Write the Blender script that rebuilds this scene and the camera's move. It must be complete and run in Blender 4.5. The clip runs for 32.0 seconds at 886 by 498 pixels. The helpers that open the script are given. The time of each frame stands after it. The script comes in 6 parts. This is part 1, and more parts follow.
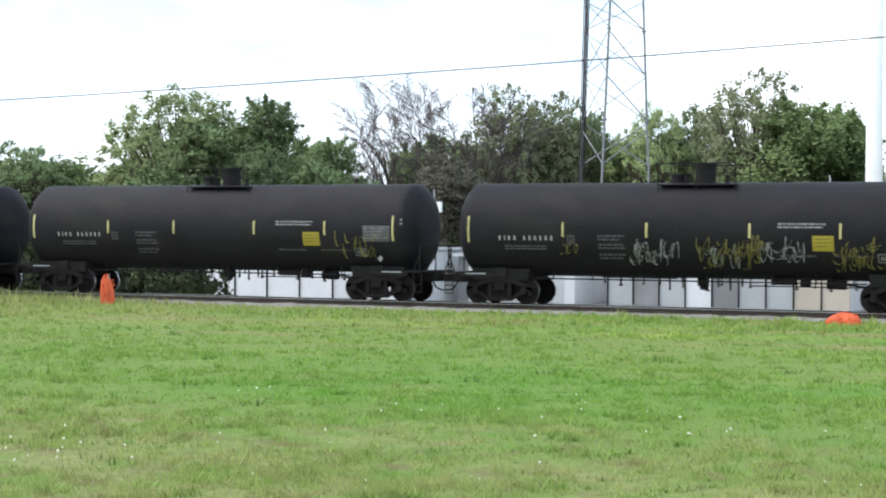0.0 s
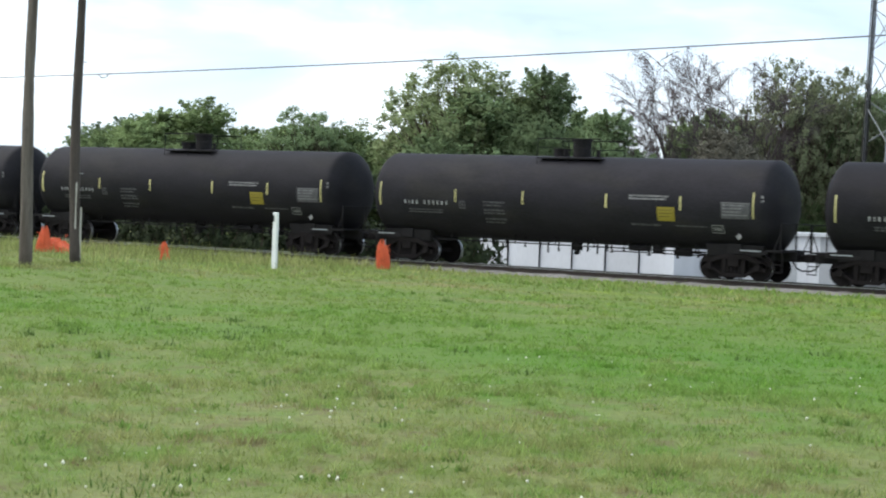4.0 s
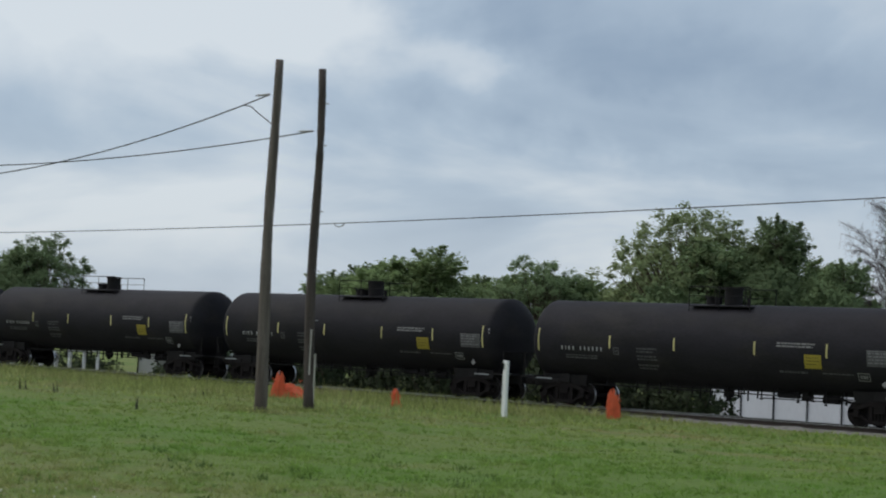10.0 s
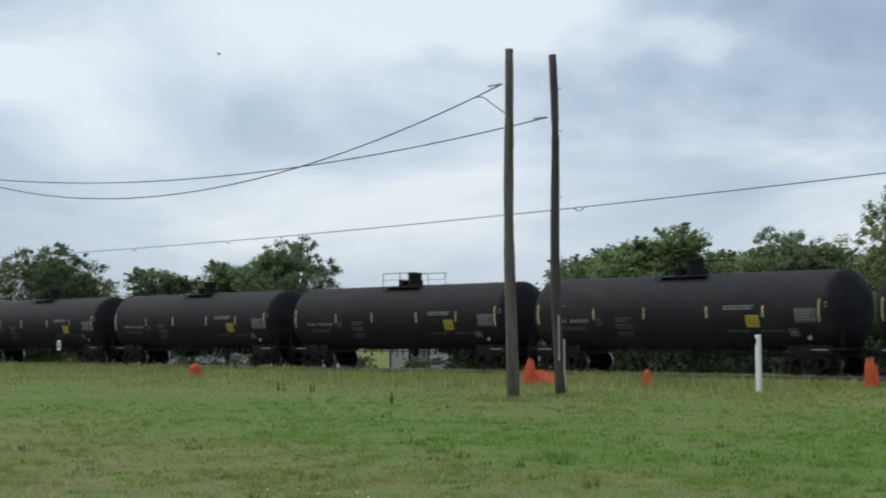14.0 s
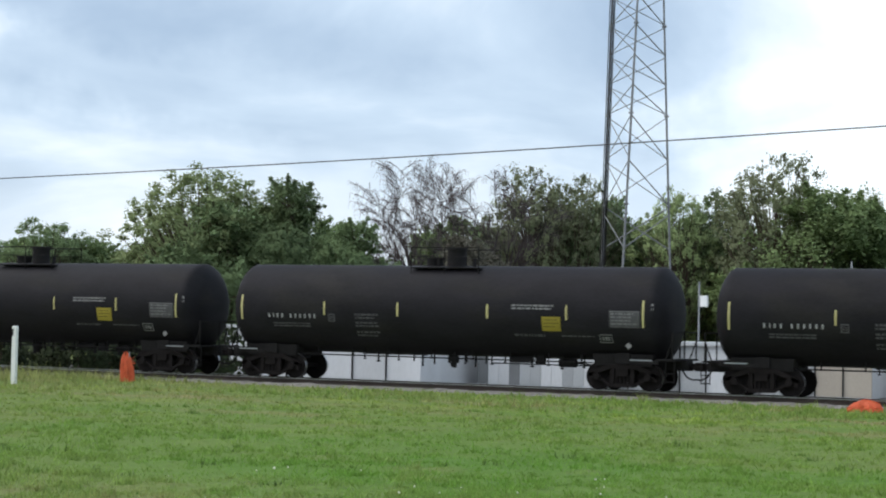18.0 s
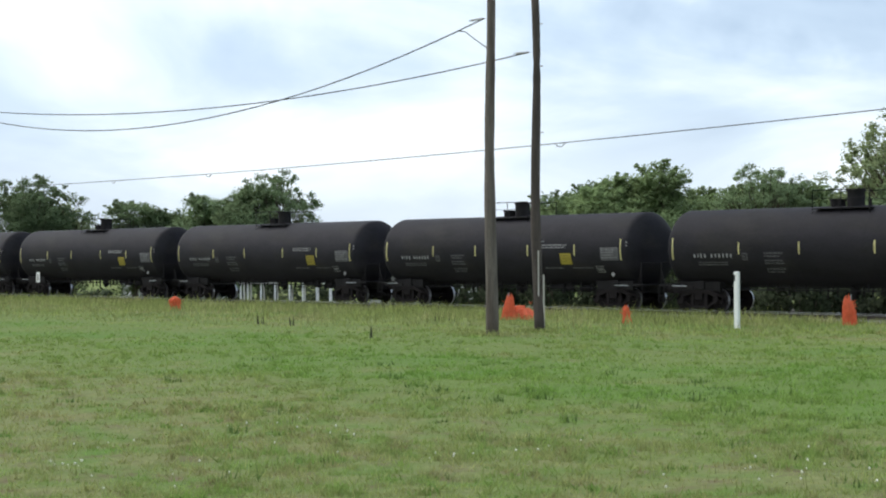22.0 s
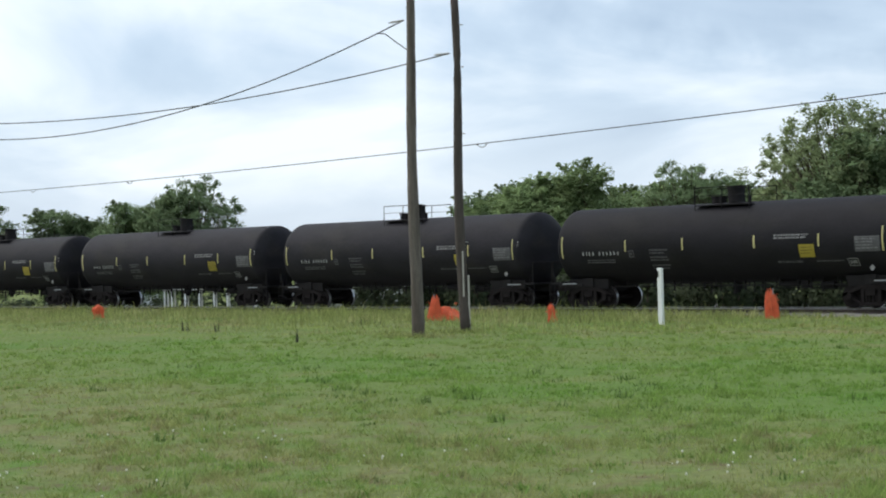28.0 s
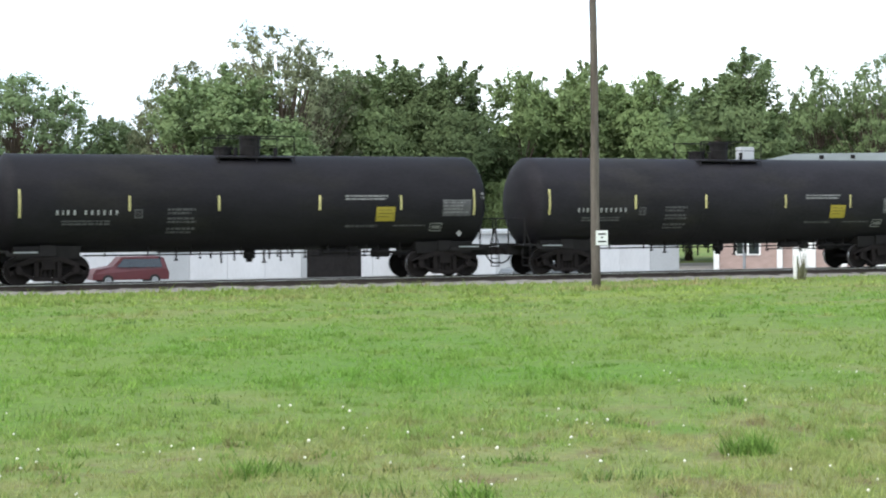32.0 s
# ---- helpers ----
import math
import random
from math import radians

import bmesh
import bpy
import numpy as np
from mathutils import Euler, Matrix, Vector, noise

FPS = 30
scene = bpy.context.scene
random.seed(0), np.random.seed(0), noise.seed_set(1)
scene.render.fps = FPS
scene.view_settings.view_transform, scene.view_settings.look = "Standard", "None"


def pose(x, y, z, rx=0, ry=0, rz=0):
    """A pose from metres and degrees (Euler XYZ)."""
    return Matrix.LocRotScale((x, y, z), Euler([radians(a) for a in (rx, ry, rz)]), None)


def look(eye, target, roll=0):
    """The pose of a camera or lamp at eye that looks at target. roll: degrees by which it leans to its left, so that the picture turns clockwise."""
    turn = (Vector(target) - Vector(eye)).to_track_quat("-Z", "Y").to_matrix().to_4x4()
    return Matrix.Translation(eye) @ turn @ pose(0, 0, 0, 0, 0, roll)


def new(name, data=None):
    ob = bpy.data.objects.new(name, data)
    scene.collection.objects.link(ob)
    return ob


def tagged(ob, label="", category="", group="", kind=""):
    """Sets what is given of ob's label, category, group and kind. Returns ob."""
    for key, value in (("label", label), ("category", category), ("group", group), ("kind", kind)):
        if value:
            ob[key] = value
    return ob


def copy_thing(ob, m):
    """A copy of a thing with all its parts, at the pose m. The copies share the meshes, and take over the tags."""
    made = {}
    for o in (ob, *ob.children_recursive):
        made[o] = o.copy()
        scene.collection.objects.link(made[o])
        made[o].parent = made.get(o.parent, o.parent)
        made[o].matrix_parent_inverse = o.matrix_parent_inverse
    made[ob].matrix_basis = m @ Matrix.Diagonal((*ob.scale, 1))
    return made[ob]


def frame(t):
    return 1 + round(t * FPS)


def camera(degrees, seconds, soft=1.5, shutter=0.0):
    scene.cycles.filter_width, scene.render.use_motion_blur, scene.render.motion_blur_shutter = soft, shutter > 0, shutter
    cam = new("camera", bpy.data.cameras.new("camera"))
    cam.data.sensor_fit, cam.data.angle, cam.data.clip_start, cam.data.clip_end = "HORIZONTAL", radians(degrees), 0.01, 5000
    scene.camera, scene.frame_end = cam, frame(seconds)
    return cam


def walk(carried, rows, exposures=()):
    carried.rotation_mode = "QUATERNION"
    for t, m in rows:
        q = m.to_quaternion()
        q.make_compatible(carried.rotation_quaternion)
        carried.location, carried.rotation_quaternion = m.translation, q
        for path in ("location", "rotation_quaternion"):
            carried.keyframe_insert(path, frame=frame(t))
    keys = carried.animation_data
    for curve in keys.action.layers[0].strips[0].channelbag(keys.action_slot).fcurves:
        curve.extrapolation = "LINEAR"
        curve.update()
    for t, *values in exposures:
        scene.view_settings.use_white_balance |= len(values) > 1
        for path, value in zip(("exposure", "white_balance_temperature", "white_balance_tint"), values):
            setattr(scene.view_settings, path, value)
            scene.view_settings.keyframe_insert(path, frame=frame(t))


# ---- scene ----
EYE = 2.45
CAMERA_ROWS = [
    (0, -24.75, -0.33, 0.52),
    (0.5, -25.39, -0.44, 0.26),
    (1, -24.18, -0.65, 0.06),
    (1.5, -22.27, 1.33, 0.70),
    (1.7, -21.74, 2.16, -1.41),
    (2, -21.92, 2.24, -1.07),
    (2.2, -22.36, 1.36, -1.73),
    (2.5, -23.39, 0.29, -1.83),
    (4.5, -37.97, -0.13, 0.73),
    (4.8, -39.87, 1.05, -0.51),
    (5, -39.55, 1.36, 0.27),
    (5.5, -41.97, 2.76, -1.29),
    (5.7, -43.71, 3.00, -2.62),
    (6, -46.52, 3.70, -3.29),
    (6.5, -49.23, 3.52, -0.89),
    (6.7, -48.10, 3.65, -0.41),
    (7, -47.99, 3.86, -0.89),
    (7.2, -48.74, 3.95, 0.77),
    (7.5, -48.99, 4.18, 0.73),
    (7.7, -49.45, 3.40, 0.59),
    (8, -48.70, 3.24, 0.45),
    (8.2, -49.36, 2.91, 0.41),
    (8.5, -50.33, 2.59, -0.16),
    (8.7, -50.90, 2.55, -0.14),
    (9, -51.18, 2.68, -0.85),
    (9.2, -49.80, 2.70, -0.79),
    (9.5, -47.20, 3.41, 1.11),
    (9.7, -45.50, 3.57, 1.64),
    (10, -41.14, 3.03, 2.71),
    (10.2, -39.16, 2.81, 2.27),
    (10.5, -37.90, 2.01, 1.77),
    (10.7, -36.01, 2.28, 1.78),
    (11, -33.40, 2.51, 2.47),
    (11.2, -31.55, 2.67, 2.02),
    (11.5, -29.67, 2.98, 1.65),
    (11.7, -31.63, 2.91, 0.85),
    (12, -36.02, 2.79, 0.05),
    (12.2, -38.57, 2.76, -0.71),
    (12.5, -39.03, 2.05, -0.67),
    (12.7, -39.31, 1.92, -0.53),
    (13, -40.12, 1.93, -0.63),
    (13.2, -40.50, 1.95, -0.45),
    (13.5, -41.90, 2.08, -0.64),
    (13.7, -44.45, 2.56, -0.91),
    (14, -48.94, 2.42, -0.74),
    (14.2, -51.43, 1.79, -0.29),
    (14.5, -53.30, 1.47, 0.49),
    (16.5, -52.24, 0.64, -0.43),
    (17, -42.57, 1.81, 1.52),
    (17.5, -33.33, 2.21, 1.61),
    (17.8, -27.34, 2.27, 1.36),
    (18, -25.46, 2.30, 1.24),
    (18.2, -26.88, 2.17, 0.48),
    (18.5, -30.67, 2.27, -0.62),
    (18.7, -33.27, 1.91, -0.78),
    (19, -37.32, 0.63, -0.80),
    (19.2, -39.82, -0.25, -0.98),
    (19.5, -41.64, -0.26, -1.18),
    (19.7, -42.80, -0.31, -1.42),
    (20, -44.09, -0.38, -0.71),
    (20.5, -46.88, -0.64, -1.60),
    (20.7, -48.15, -0.98, -2.42),
    (21, -48.65, -1.36, -2.67),
    (21.5, -49.14, -1.13, -2.47),
    (21.7, -48.38, -0.59, -2.53),
    (22, -48.32, 0.31, -0.33),
    (22.5, -48.98, 1.63, -0.57),
    (22.7, -48.82, 1.49, 0.05),
    (23, -48.44, 1.15, 0.72),
    (23.5, -47.10, 0.46, -0.10),
    (23.7, -45.05, 0.25, 0.47),
    (24, -43.63, -0.37, -1.18),
    (24.2, -43.31, -0.86, -1.59),
    (24.5, -43.60, -0.98, -0.63),
    (24.7, -45.00, -0.79, -0.77),
    (25, -46.23, -0.33, -1.52),
    (25.5, -47.43, -0.07, -1.93),
    (25.7, -48.01, 0.07, -2.04),
    (26, -48.53, 0.11, -1.07),
    (26.5, -48.74, -0.15, -2.08),
    (28.5, -42.17, 1.09, -0.61),
    (28.7, -34.09, 0.38, -0.64),
    (28.9, -22.36, 0.28, 0.36),
    (29, -18.27, 0.18, -0.15),
    (29.2, -11.68, -0.47, 1.38),
    (29.4, -3.16, -0.42, 0.04),
    (29.6, 3.37, 0.78, 0.97),
    (29.8, 8.57, 2.26, -0.53),
    (30, 13.12, 3.00, -0.19),
    (30.5, 23.72, 1.90, 0.96),
    (30.7, 26.15, 0.07, 1.41),
    (31, 27.41, -0.46, 0.00),
    (31.2, 28.25, -0.72, -0.37),
    (31.5, 27.45, -0.94, -0.72),
    (31.7, 25.06, -1.01, -1.07),
    (32, 23.37, -1.18, -0.31),
]

def camera_pose(yaw, pitch, roll):
    return pose(0, 0, EYE, 90 + pitch, 0, -yaw) @ pose(0, 0, 0, 0, 0, roll)


cam = camera(28.02, 32.0, soft=2.0, shutter=0.1)
walk(cam, [(t, camera_pose(a, b, c)) for t, a, b, c in CAMERA_ROWS],
     exposures=[(0.0, 0.88), (1.0, 0.85), (2.0, 0.64), (2.5, 0.62), (4.5, 0.42), (5.5, -0.08), (6.0, -0.38), (7.0, -0.76), (8.5, -0.68), (9.5, -0.70), (10.0, -0.56), (10.5, -0.35), (11.5, -0.02), (13.0, -0.08), (14.5, -0.38), (16.5, -0.33), (17.0, -0.24), (18.0, 0.10), (19.0, 0.2), (20.5, 0.32), (21.2, 0.27), (21.7, 0.26), (23.0, -0.25), (24.0, -0.05), (25.0, 0.29), (26.0, 0.07), (26.5, 0.08), (28.5, 0.02), (29.0, 0.37), (29.4, 0.70), (29.6, 0.64), (29.9, 0.34), (30.4, 0.02), (31.0, 0.32), (32.0, 0.84)])

# ---- world and sun ----
SUN_AZ, SUN_EL = -115.0, 50.0
CLOUDS = ((-26, 9.4, 11.5, 5.0, 0, 0.105), (24, 12, 18, 4.6, 0, 0.055), (22, 4.5, 18, 3.2, 0, -0.10), (8, 5.6, 1.4, 1.0, 0, 0.09), (-38.0, 10.2, 6.0, 3.0, -8, 0.105), (-35.5, 6.8, 8, 0.8, -10, 0.05), (-48.5, 10.5, 6.5, 4.5, 0, -0.085), (-56, 8.5, 9, 5, 0, -0.07), (-41, 8.9, 1.6, 0.7, -8, -0.05), (-32, 9.0, 7, 1.3, -5, 0.05), (-13, 7, 6, 6, 0, -0.10), (-1, 8, 10, 8, 0, -0.12), (-53, 12.5, 4, 1.4, 20, 0.05), (-50, 4.0, 12, 2.2, -4, -0.03))


def make_world():
    w = bpy.data.worlds.new("sky")
    scene.world = w
    w.use_nodes = True
    nt = w.node_tree
    nt.nodes.clear()
    N = nt.nodes.new
    L = nt.links.new
    out = N("ShaderNodeOutputWorld")
    bg = N("ShaderNodeBackground")
    sky = N("ShaderNodeTexSky")
    sky.sky_type, sky.sun_disc = "NISHITA", False
    sky.sun_elevation, sky.sun_rotation = radians(SUN_EL), radians(SUN_AZ)
    skys = N("ShaderNodeVectorMath")
    skys.operation = "SCALE"
    skys.inputs["Scale"].default_value = 0.10
    L(sky.outputs[0], skys.inputs[0])
    tc = N("ShaderNodeTexCoord")
    sep = N("ShaderNodeSeparateXYZ")
    L(tc.outputs["Generated"], sep.inputs[0])
    # cloud deck: the direction carried on to a flat layer
    up = N("ShaderNodeMath")
    up.operation = "MAXIMUM"
    up.inputs[1].default_value = 0.0
    L(sep.outputs["Z"], up.inputs[0])
    add = N("ShaderNodeMath")
    add.operation = "ADD"
    add.inputs[1].default_value = 0.32
    L(up.outputs[0], add.inputs[0])
    inv = N("ShaderNodeMath")
    inv.operation = "DIVIDE"
    inv.inputs[0].default_value = 1.0
    L(add.outputs[0], inv.inputs[1])
    flat = N("ShaderNodeVectorMath")
    flat.operation = "MULTIPLY"
    comb = N("ShaderNodeCombineXYZ")
    L(sep.outputs["X"], comb.inputs[0])
    L(sep.outputs["Y"], comb.inputs[1])
    sc = N("ShaderNodeVectorMath")
    sc.operation = "SCALE"
    L(comb.outputs[0], sc.inputs[0])
    L(inv.outputs[0], sc.inputs["Scale"])
    n1 = N("ShaderNodeTexNoise")
    n1.inputs["Scale"].default_value = 2.1
    n1.inputs["Detail"].default_value = 6
    n1.inputs["Roughness"].default_value = 0.5
    n1.inputs["Distortion"].default_value = 0.5
    L(sc.outputs[0], n1.inputs["Vector"])
    n2 = N("ShaderNodeTexNoise")
    n2.inputs["Scale"].default_value = 0.55
    n2.inputs["Detail"].default_value = 3
    off = N("ShaderNodeVectorMath")
    off.operation = "ADD"
    off.inputs[1].default_value = (7.3, 2.1, 4.0)
    L(sc.outputs[0], off.inputs[0])
    L(off.outputs[0], n2.inputs["Vector"])
    mixn = N("ShaderNodeMix")
    mixn.data_type = "FLOAT"
    mixn.inputs[0].default_value = 0.45
    L(n1.outputs[0], mixn.inputs[2])
    L(n2.outputs[0], mixn.inputs[3])
    ramp = N("ShaderNodeValToRGB")
    e = ramp.color_ramp.elements
    e[0].position, e[0].color = 0.40, (0.34, 0.45, 0.60, 1)
    e[1].position, e[1].color = 0.59, (0.86, 0.935, 1.0, 1)
    m = ramp.color_ramp.elements.new(0.495)
    m.color = (0.52, 0.64, 0.78, 1)
    # bearing and height in degrees, a little disturbed so that the clouds have ragged edges
    az = N("ShaderNodeMath")
    az.operation = "ARCTAN2"
    L(sep.outputs["X"], az.inputs[0])
    L(sep.outputs["Y"], az.inputs[1])
    el = N("ShaderNodeMath")
    el.operation = "ARCSINE"
    L(sep.outputs["Z"], el.inputs[0])
    ae = N("ShaderNodeCombineXYZ")
    L(az.outputs[0], ae.inputs[0])
    L(el.outputs[0], ae.inputs[1])
    deg = N("ShaderNodeVectorMath")
    deg.operation = "SCALE"
    deg.inputs["Scale"].default_value = 180 / math.pi
    L(ae.outputs[0], deg.inputs[0])
    rag = N("ShaderNodeTexNoise")
    rag.inputs["Scale"].default_value, rag.inputs["Detail"].default_value, rag.inputs["Roughness"].default_value = 0.28, 4, 0.55
    L(deg.outputs[0], rag.inputs["Vector"])
    wob = N("ShaderNodeVectorMath")
    wob.operation = "MULTIPLY_ADD"
    wob.inputs[1].default_value = (7.0, 3.2, 0.0)
    L(rag.outputs["Color"], wob.inputs[0])
    L(deg.outputs[0], wob.inputs[2])
    calm = N("ShaderNodeMapRange")
    calm.clamp = False
    calm.inputs[3].default_value, calm.inputs[4].default_value = 0.10, 0.90
    L(mixn.outputs[0], calm.inputs[0])
    # thinner and thicker stretches of the cloud deck: bearing, height, half widths, tilt, how much thicker
    cover = calm.outputs[0]
    for a0, e0, wa, we, tilt, depth in CLOUDS:
        mp = N("ShaderNodeMapping")
        mp.vector_type = "TEXTURE"
        mp.inputs["Location"].default_value = (a0 + 3.5, e0 + 1.6, 0)
        mp.inputs["Rotation"].default_value = (0, 0, radians(tilt))
        mp.inputs["Scale"].default_value = (wa, we, 1)
        L(wob.outputs[0], mp.inputs[0])
        d = N("ShaderNodeVectorMath")
        d.operation = "LENGTH"
        L(mp.outputs[0], d.inputs[0])
        g = N("ShaderNodeMapRange")
        g.interpolation_type = "SMOOTHSTEP"
        g.inputs[1].default_value, g.inputs[2].default_value = 1.4, 0.0
        g.inputs[3].default_value, g.inputs[4].default_value = 0.0, depth
        L(d.outputs["Value"], g.inputs[0])
        sb = N("ShaderNodeMath")
        sb.operation = "SUBTRACT"
        L(cover, sb.inputs[0])
        L(g.outputs[0], sb.inputs[1])
        cover = sb.outputs[0]
    L(cover, ramp.inputs[0])
    # the cloud is brighter over the open side of the field
    sunv = N("ShaderNodeVectorMath")
    sunv.operation = "DOT_PRODUCT"
    ce = math.cos(radians(SUN_EL))
    sunv.inputs[1].default_value = (ce * math.sin(radians(SUN_AZ)), ce * math.cos(radians(SUN_AZ)), math.sin(radians(SUN_EL)))
    L(tc.outputs["Generated"], sunv.inputs[0])
    mr = N("ShaderNodeMapRange")
    mr.inputs[1].default_value, mr.inputs[2].default_value = -0.5, 0.05
    mr.inputs[3].default_value, mr.inputs[4].default_value = 1.68, 1.24
    L(sunv.outputs["Value"], mr.inputs[0])
    # paler towards the horizon
    hz = N("ShaderNodeMapRange")
    hz.inputs[1].default_value, hz.inputs[2].default_value = 0.0, 0.11
    hz.inputs[3].default_value, hz.inputs[4].default_value = 0.55, 0.0
    L(sep.outputs["Z"], hz.inputs[0])
    pale = N("ShaderNodeMix")
    pale.data_type = "RGBA"
    pale.inputs[7].default_value = (0.75, 0.82, 0.90, 1)
    L(hz.outputs[0], pale.inputs[0])
    L(ramp.outputs[0], pale.inputs[6])
    glow = N("ShaderNodeVectorMath")
    glow.operation = "SCALE"
    L(pale.outputs[2], glow.inputs[0])
    L(mr.outputs[0], glow.inputs["Scale"])
    fin = N("ShaderNodeMix")
    fin.data_type = "RGBA"
    fin.inputs[0].default_value = 0.85
    L(skys.outputs[0], fin.inputs[6])
    L(glow.outputs[0], fin.inputs[7])
    L(fin.outputs[2], bg.inputs[0])
    bg.inputs[1].default_value = 1.0
    L(bg.outputs[0], out.inputs[0])


make_world()
sun = new("sun", bpy.data.lights.new("sun", "SUN"))
sun.data.energy, sun.data.angle, sun.data.color = 2.05, radians(70), (1.0, 0.95, 0.88)
sun.matrix_world = look((0, 0, 60), (-math.cos(radians(SUN_EL)) * math.sin(radians(SUN_AZ)), -math.cos(radians(SUN_EL)) * math.cos(radians(SUN_AZ)), 60 - math.sin(radians(SUN_EL))))


# ---- materials ----
def material(name, color, rough=0.7, metal=0.0, dark=0.75, light=1.2, scale=3.0, fine=40.0, bump=0.15, bump_scale=None, island=0.0, objrand=0.0, spec=0.4, stretch=(1, 1, 1), second=None, second_at=(0.5, 0.65), second_scale=0.4, trans=0.0):
    """Node material: base colour varied by two noises, bump, and, where asked, by piece."""
    m = bpy.data.materials.new(name)
    m.use_nodes = True
    nt = m.node_tree
    N, L = nt.nodes.new, nt.links.new
    b = nt.nodes["Principled BSDF"]
    tc = N("ShaderNodeTexCoord")
    mp = N("ShaderNodeMapping")
    mp.inputs["Scale"].default_value = stretch
    L(tc.outputs["Object"], mp.inputs[0])
    a = N("ShaderNodeTexNoise")
    a.inputs["Scale"].default_value, a.inputs["Detail"].default_value = scale, 5
    L(mp.outputs[0], a.inputs["Vector"])
    f = N("ShaderNodeTexNoise")
    f.inputs["Scale"].default_value, f.inputs["Detail"].default_value = fine, 3
    L(mp.outputs[0], f.inputs["Vector"])
    mid = N("ShaderNodeMix")
    mid.data_type = "FLOAT"
    mid.inputs[0].default_value = 0.4
    L(a.outputs[0], mid.inputs[2])
    L(f.outputs[0], mid.inputs[3])
    mr = N("ShaderNodeMapRange")
    mr.inputs[1].default_value, mr.inputs[2].default_value = 0.3, 0.7
    mr.inputs[3].default_value, mr.inputs[4].default_value = dark, light
    L(mid.outputs[0], mr.inputs[0])
    val = mr.outputs[0]
    for amount, node, sock in ((island, "ShaderNodeNewGeometry", "Random Per Island"), (objrand, "ShaderNodeObjectInfo", "Random")):
        if amount:
            g = N(node)
            r = N("ShaderNodeMapRange")
            r.inputs[3].default_value, r.inputs[4].default_value = 1 - amount, 1 + amount
            L(g.outputs[sock], r.inputs[0])
            mul = N("ShaderNodeMath")
            mul.operation = "MULTIPLY"
            L(val, mul.inputs[0])
            L(r.outputs[0], mul.inputs[1])
            val = mul.outputs[0]
    src = None
    if second:
        s = N("ShaderNodeTexNoise")
        s.inputs["Scale"].default_value, s.inputs["Detail"].default_value = second_scale, 4
        L(mp.outputs[0], s.inputs["Vector"])
        sr = N("ShaderNodeMapRange")
        sr.inputs[1].default_value, sr.inputs[2].default_value = second_at
        L(s.outputs[0], sr.inputs[0])
        mx = N("ShaderNodeMix")
        mx.data_type = "RGBA"
        mx.inputs[6].default_value, mx.inputs[7].default_value = (*color, 1), (*second, 1)
        L(sr.outputs[0], mx.inputs[0])
        src = mx.outputs[2]
    vm = N("ShaderNodeVectorMath")
    vm.operation = "SCALE"
    if src:
        L(src, vm.inputs[0])
    else:
        vm.inputs[0].default_value = color
    L(val, vm.inputs["Scale"])
    L(vm.outputs[0], b.inputs["Base Color"])
    b.inputs["Roughness"].default_value, b.inputs["Metallic"].default_value = rough, metal
    b.inputs["Specular IOR Level"].default_value = spec
    if trans:
        t = N("ShaderNodeBsdfTranslucent")
        L(vm.outputs[0], t.inputs[0])
        ms = N("ShaderNodeMixShader")
        ms.inputs[0].default_value = trans
        L(b.outputs[0], ms.inputs[1])
        L(t.outputs[0], ms.inputs[2])
        L(ms.outputs[0], nt.nodes["Material Output"].inputs[0])
    if bump:
        bp = N("ShaderNodeBump")
        bp.inputs["Strength"].default_value, bp.inputs["Distance"].default_value = bump, 0.02
        L(mid.outputs[0], bp.inputs["Height"])
        L(bp.outputs[0], b.inputs["Normal"])
    return m


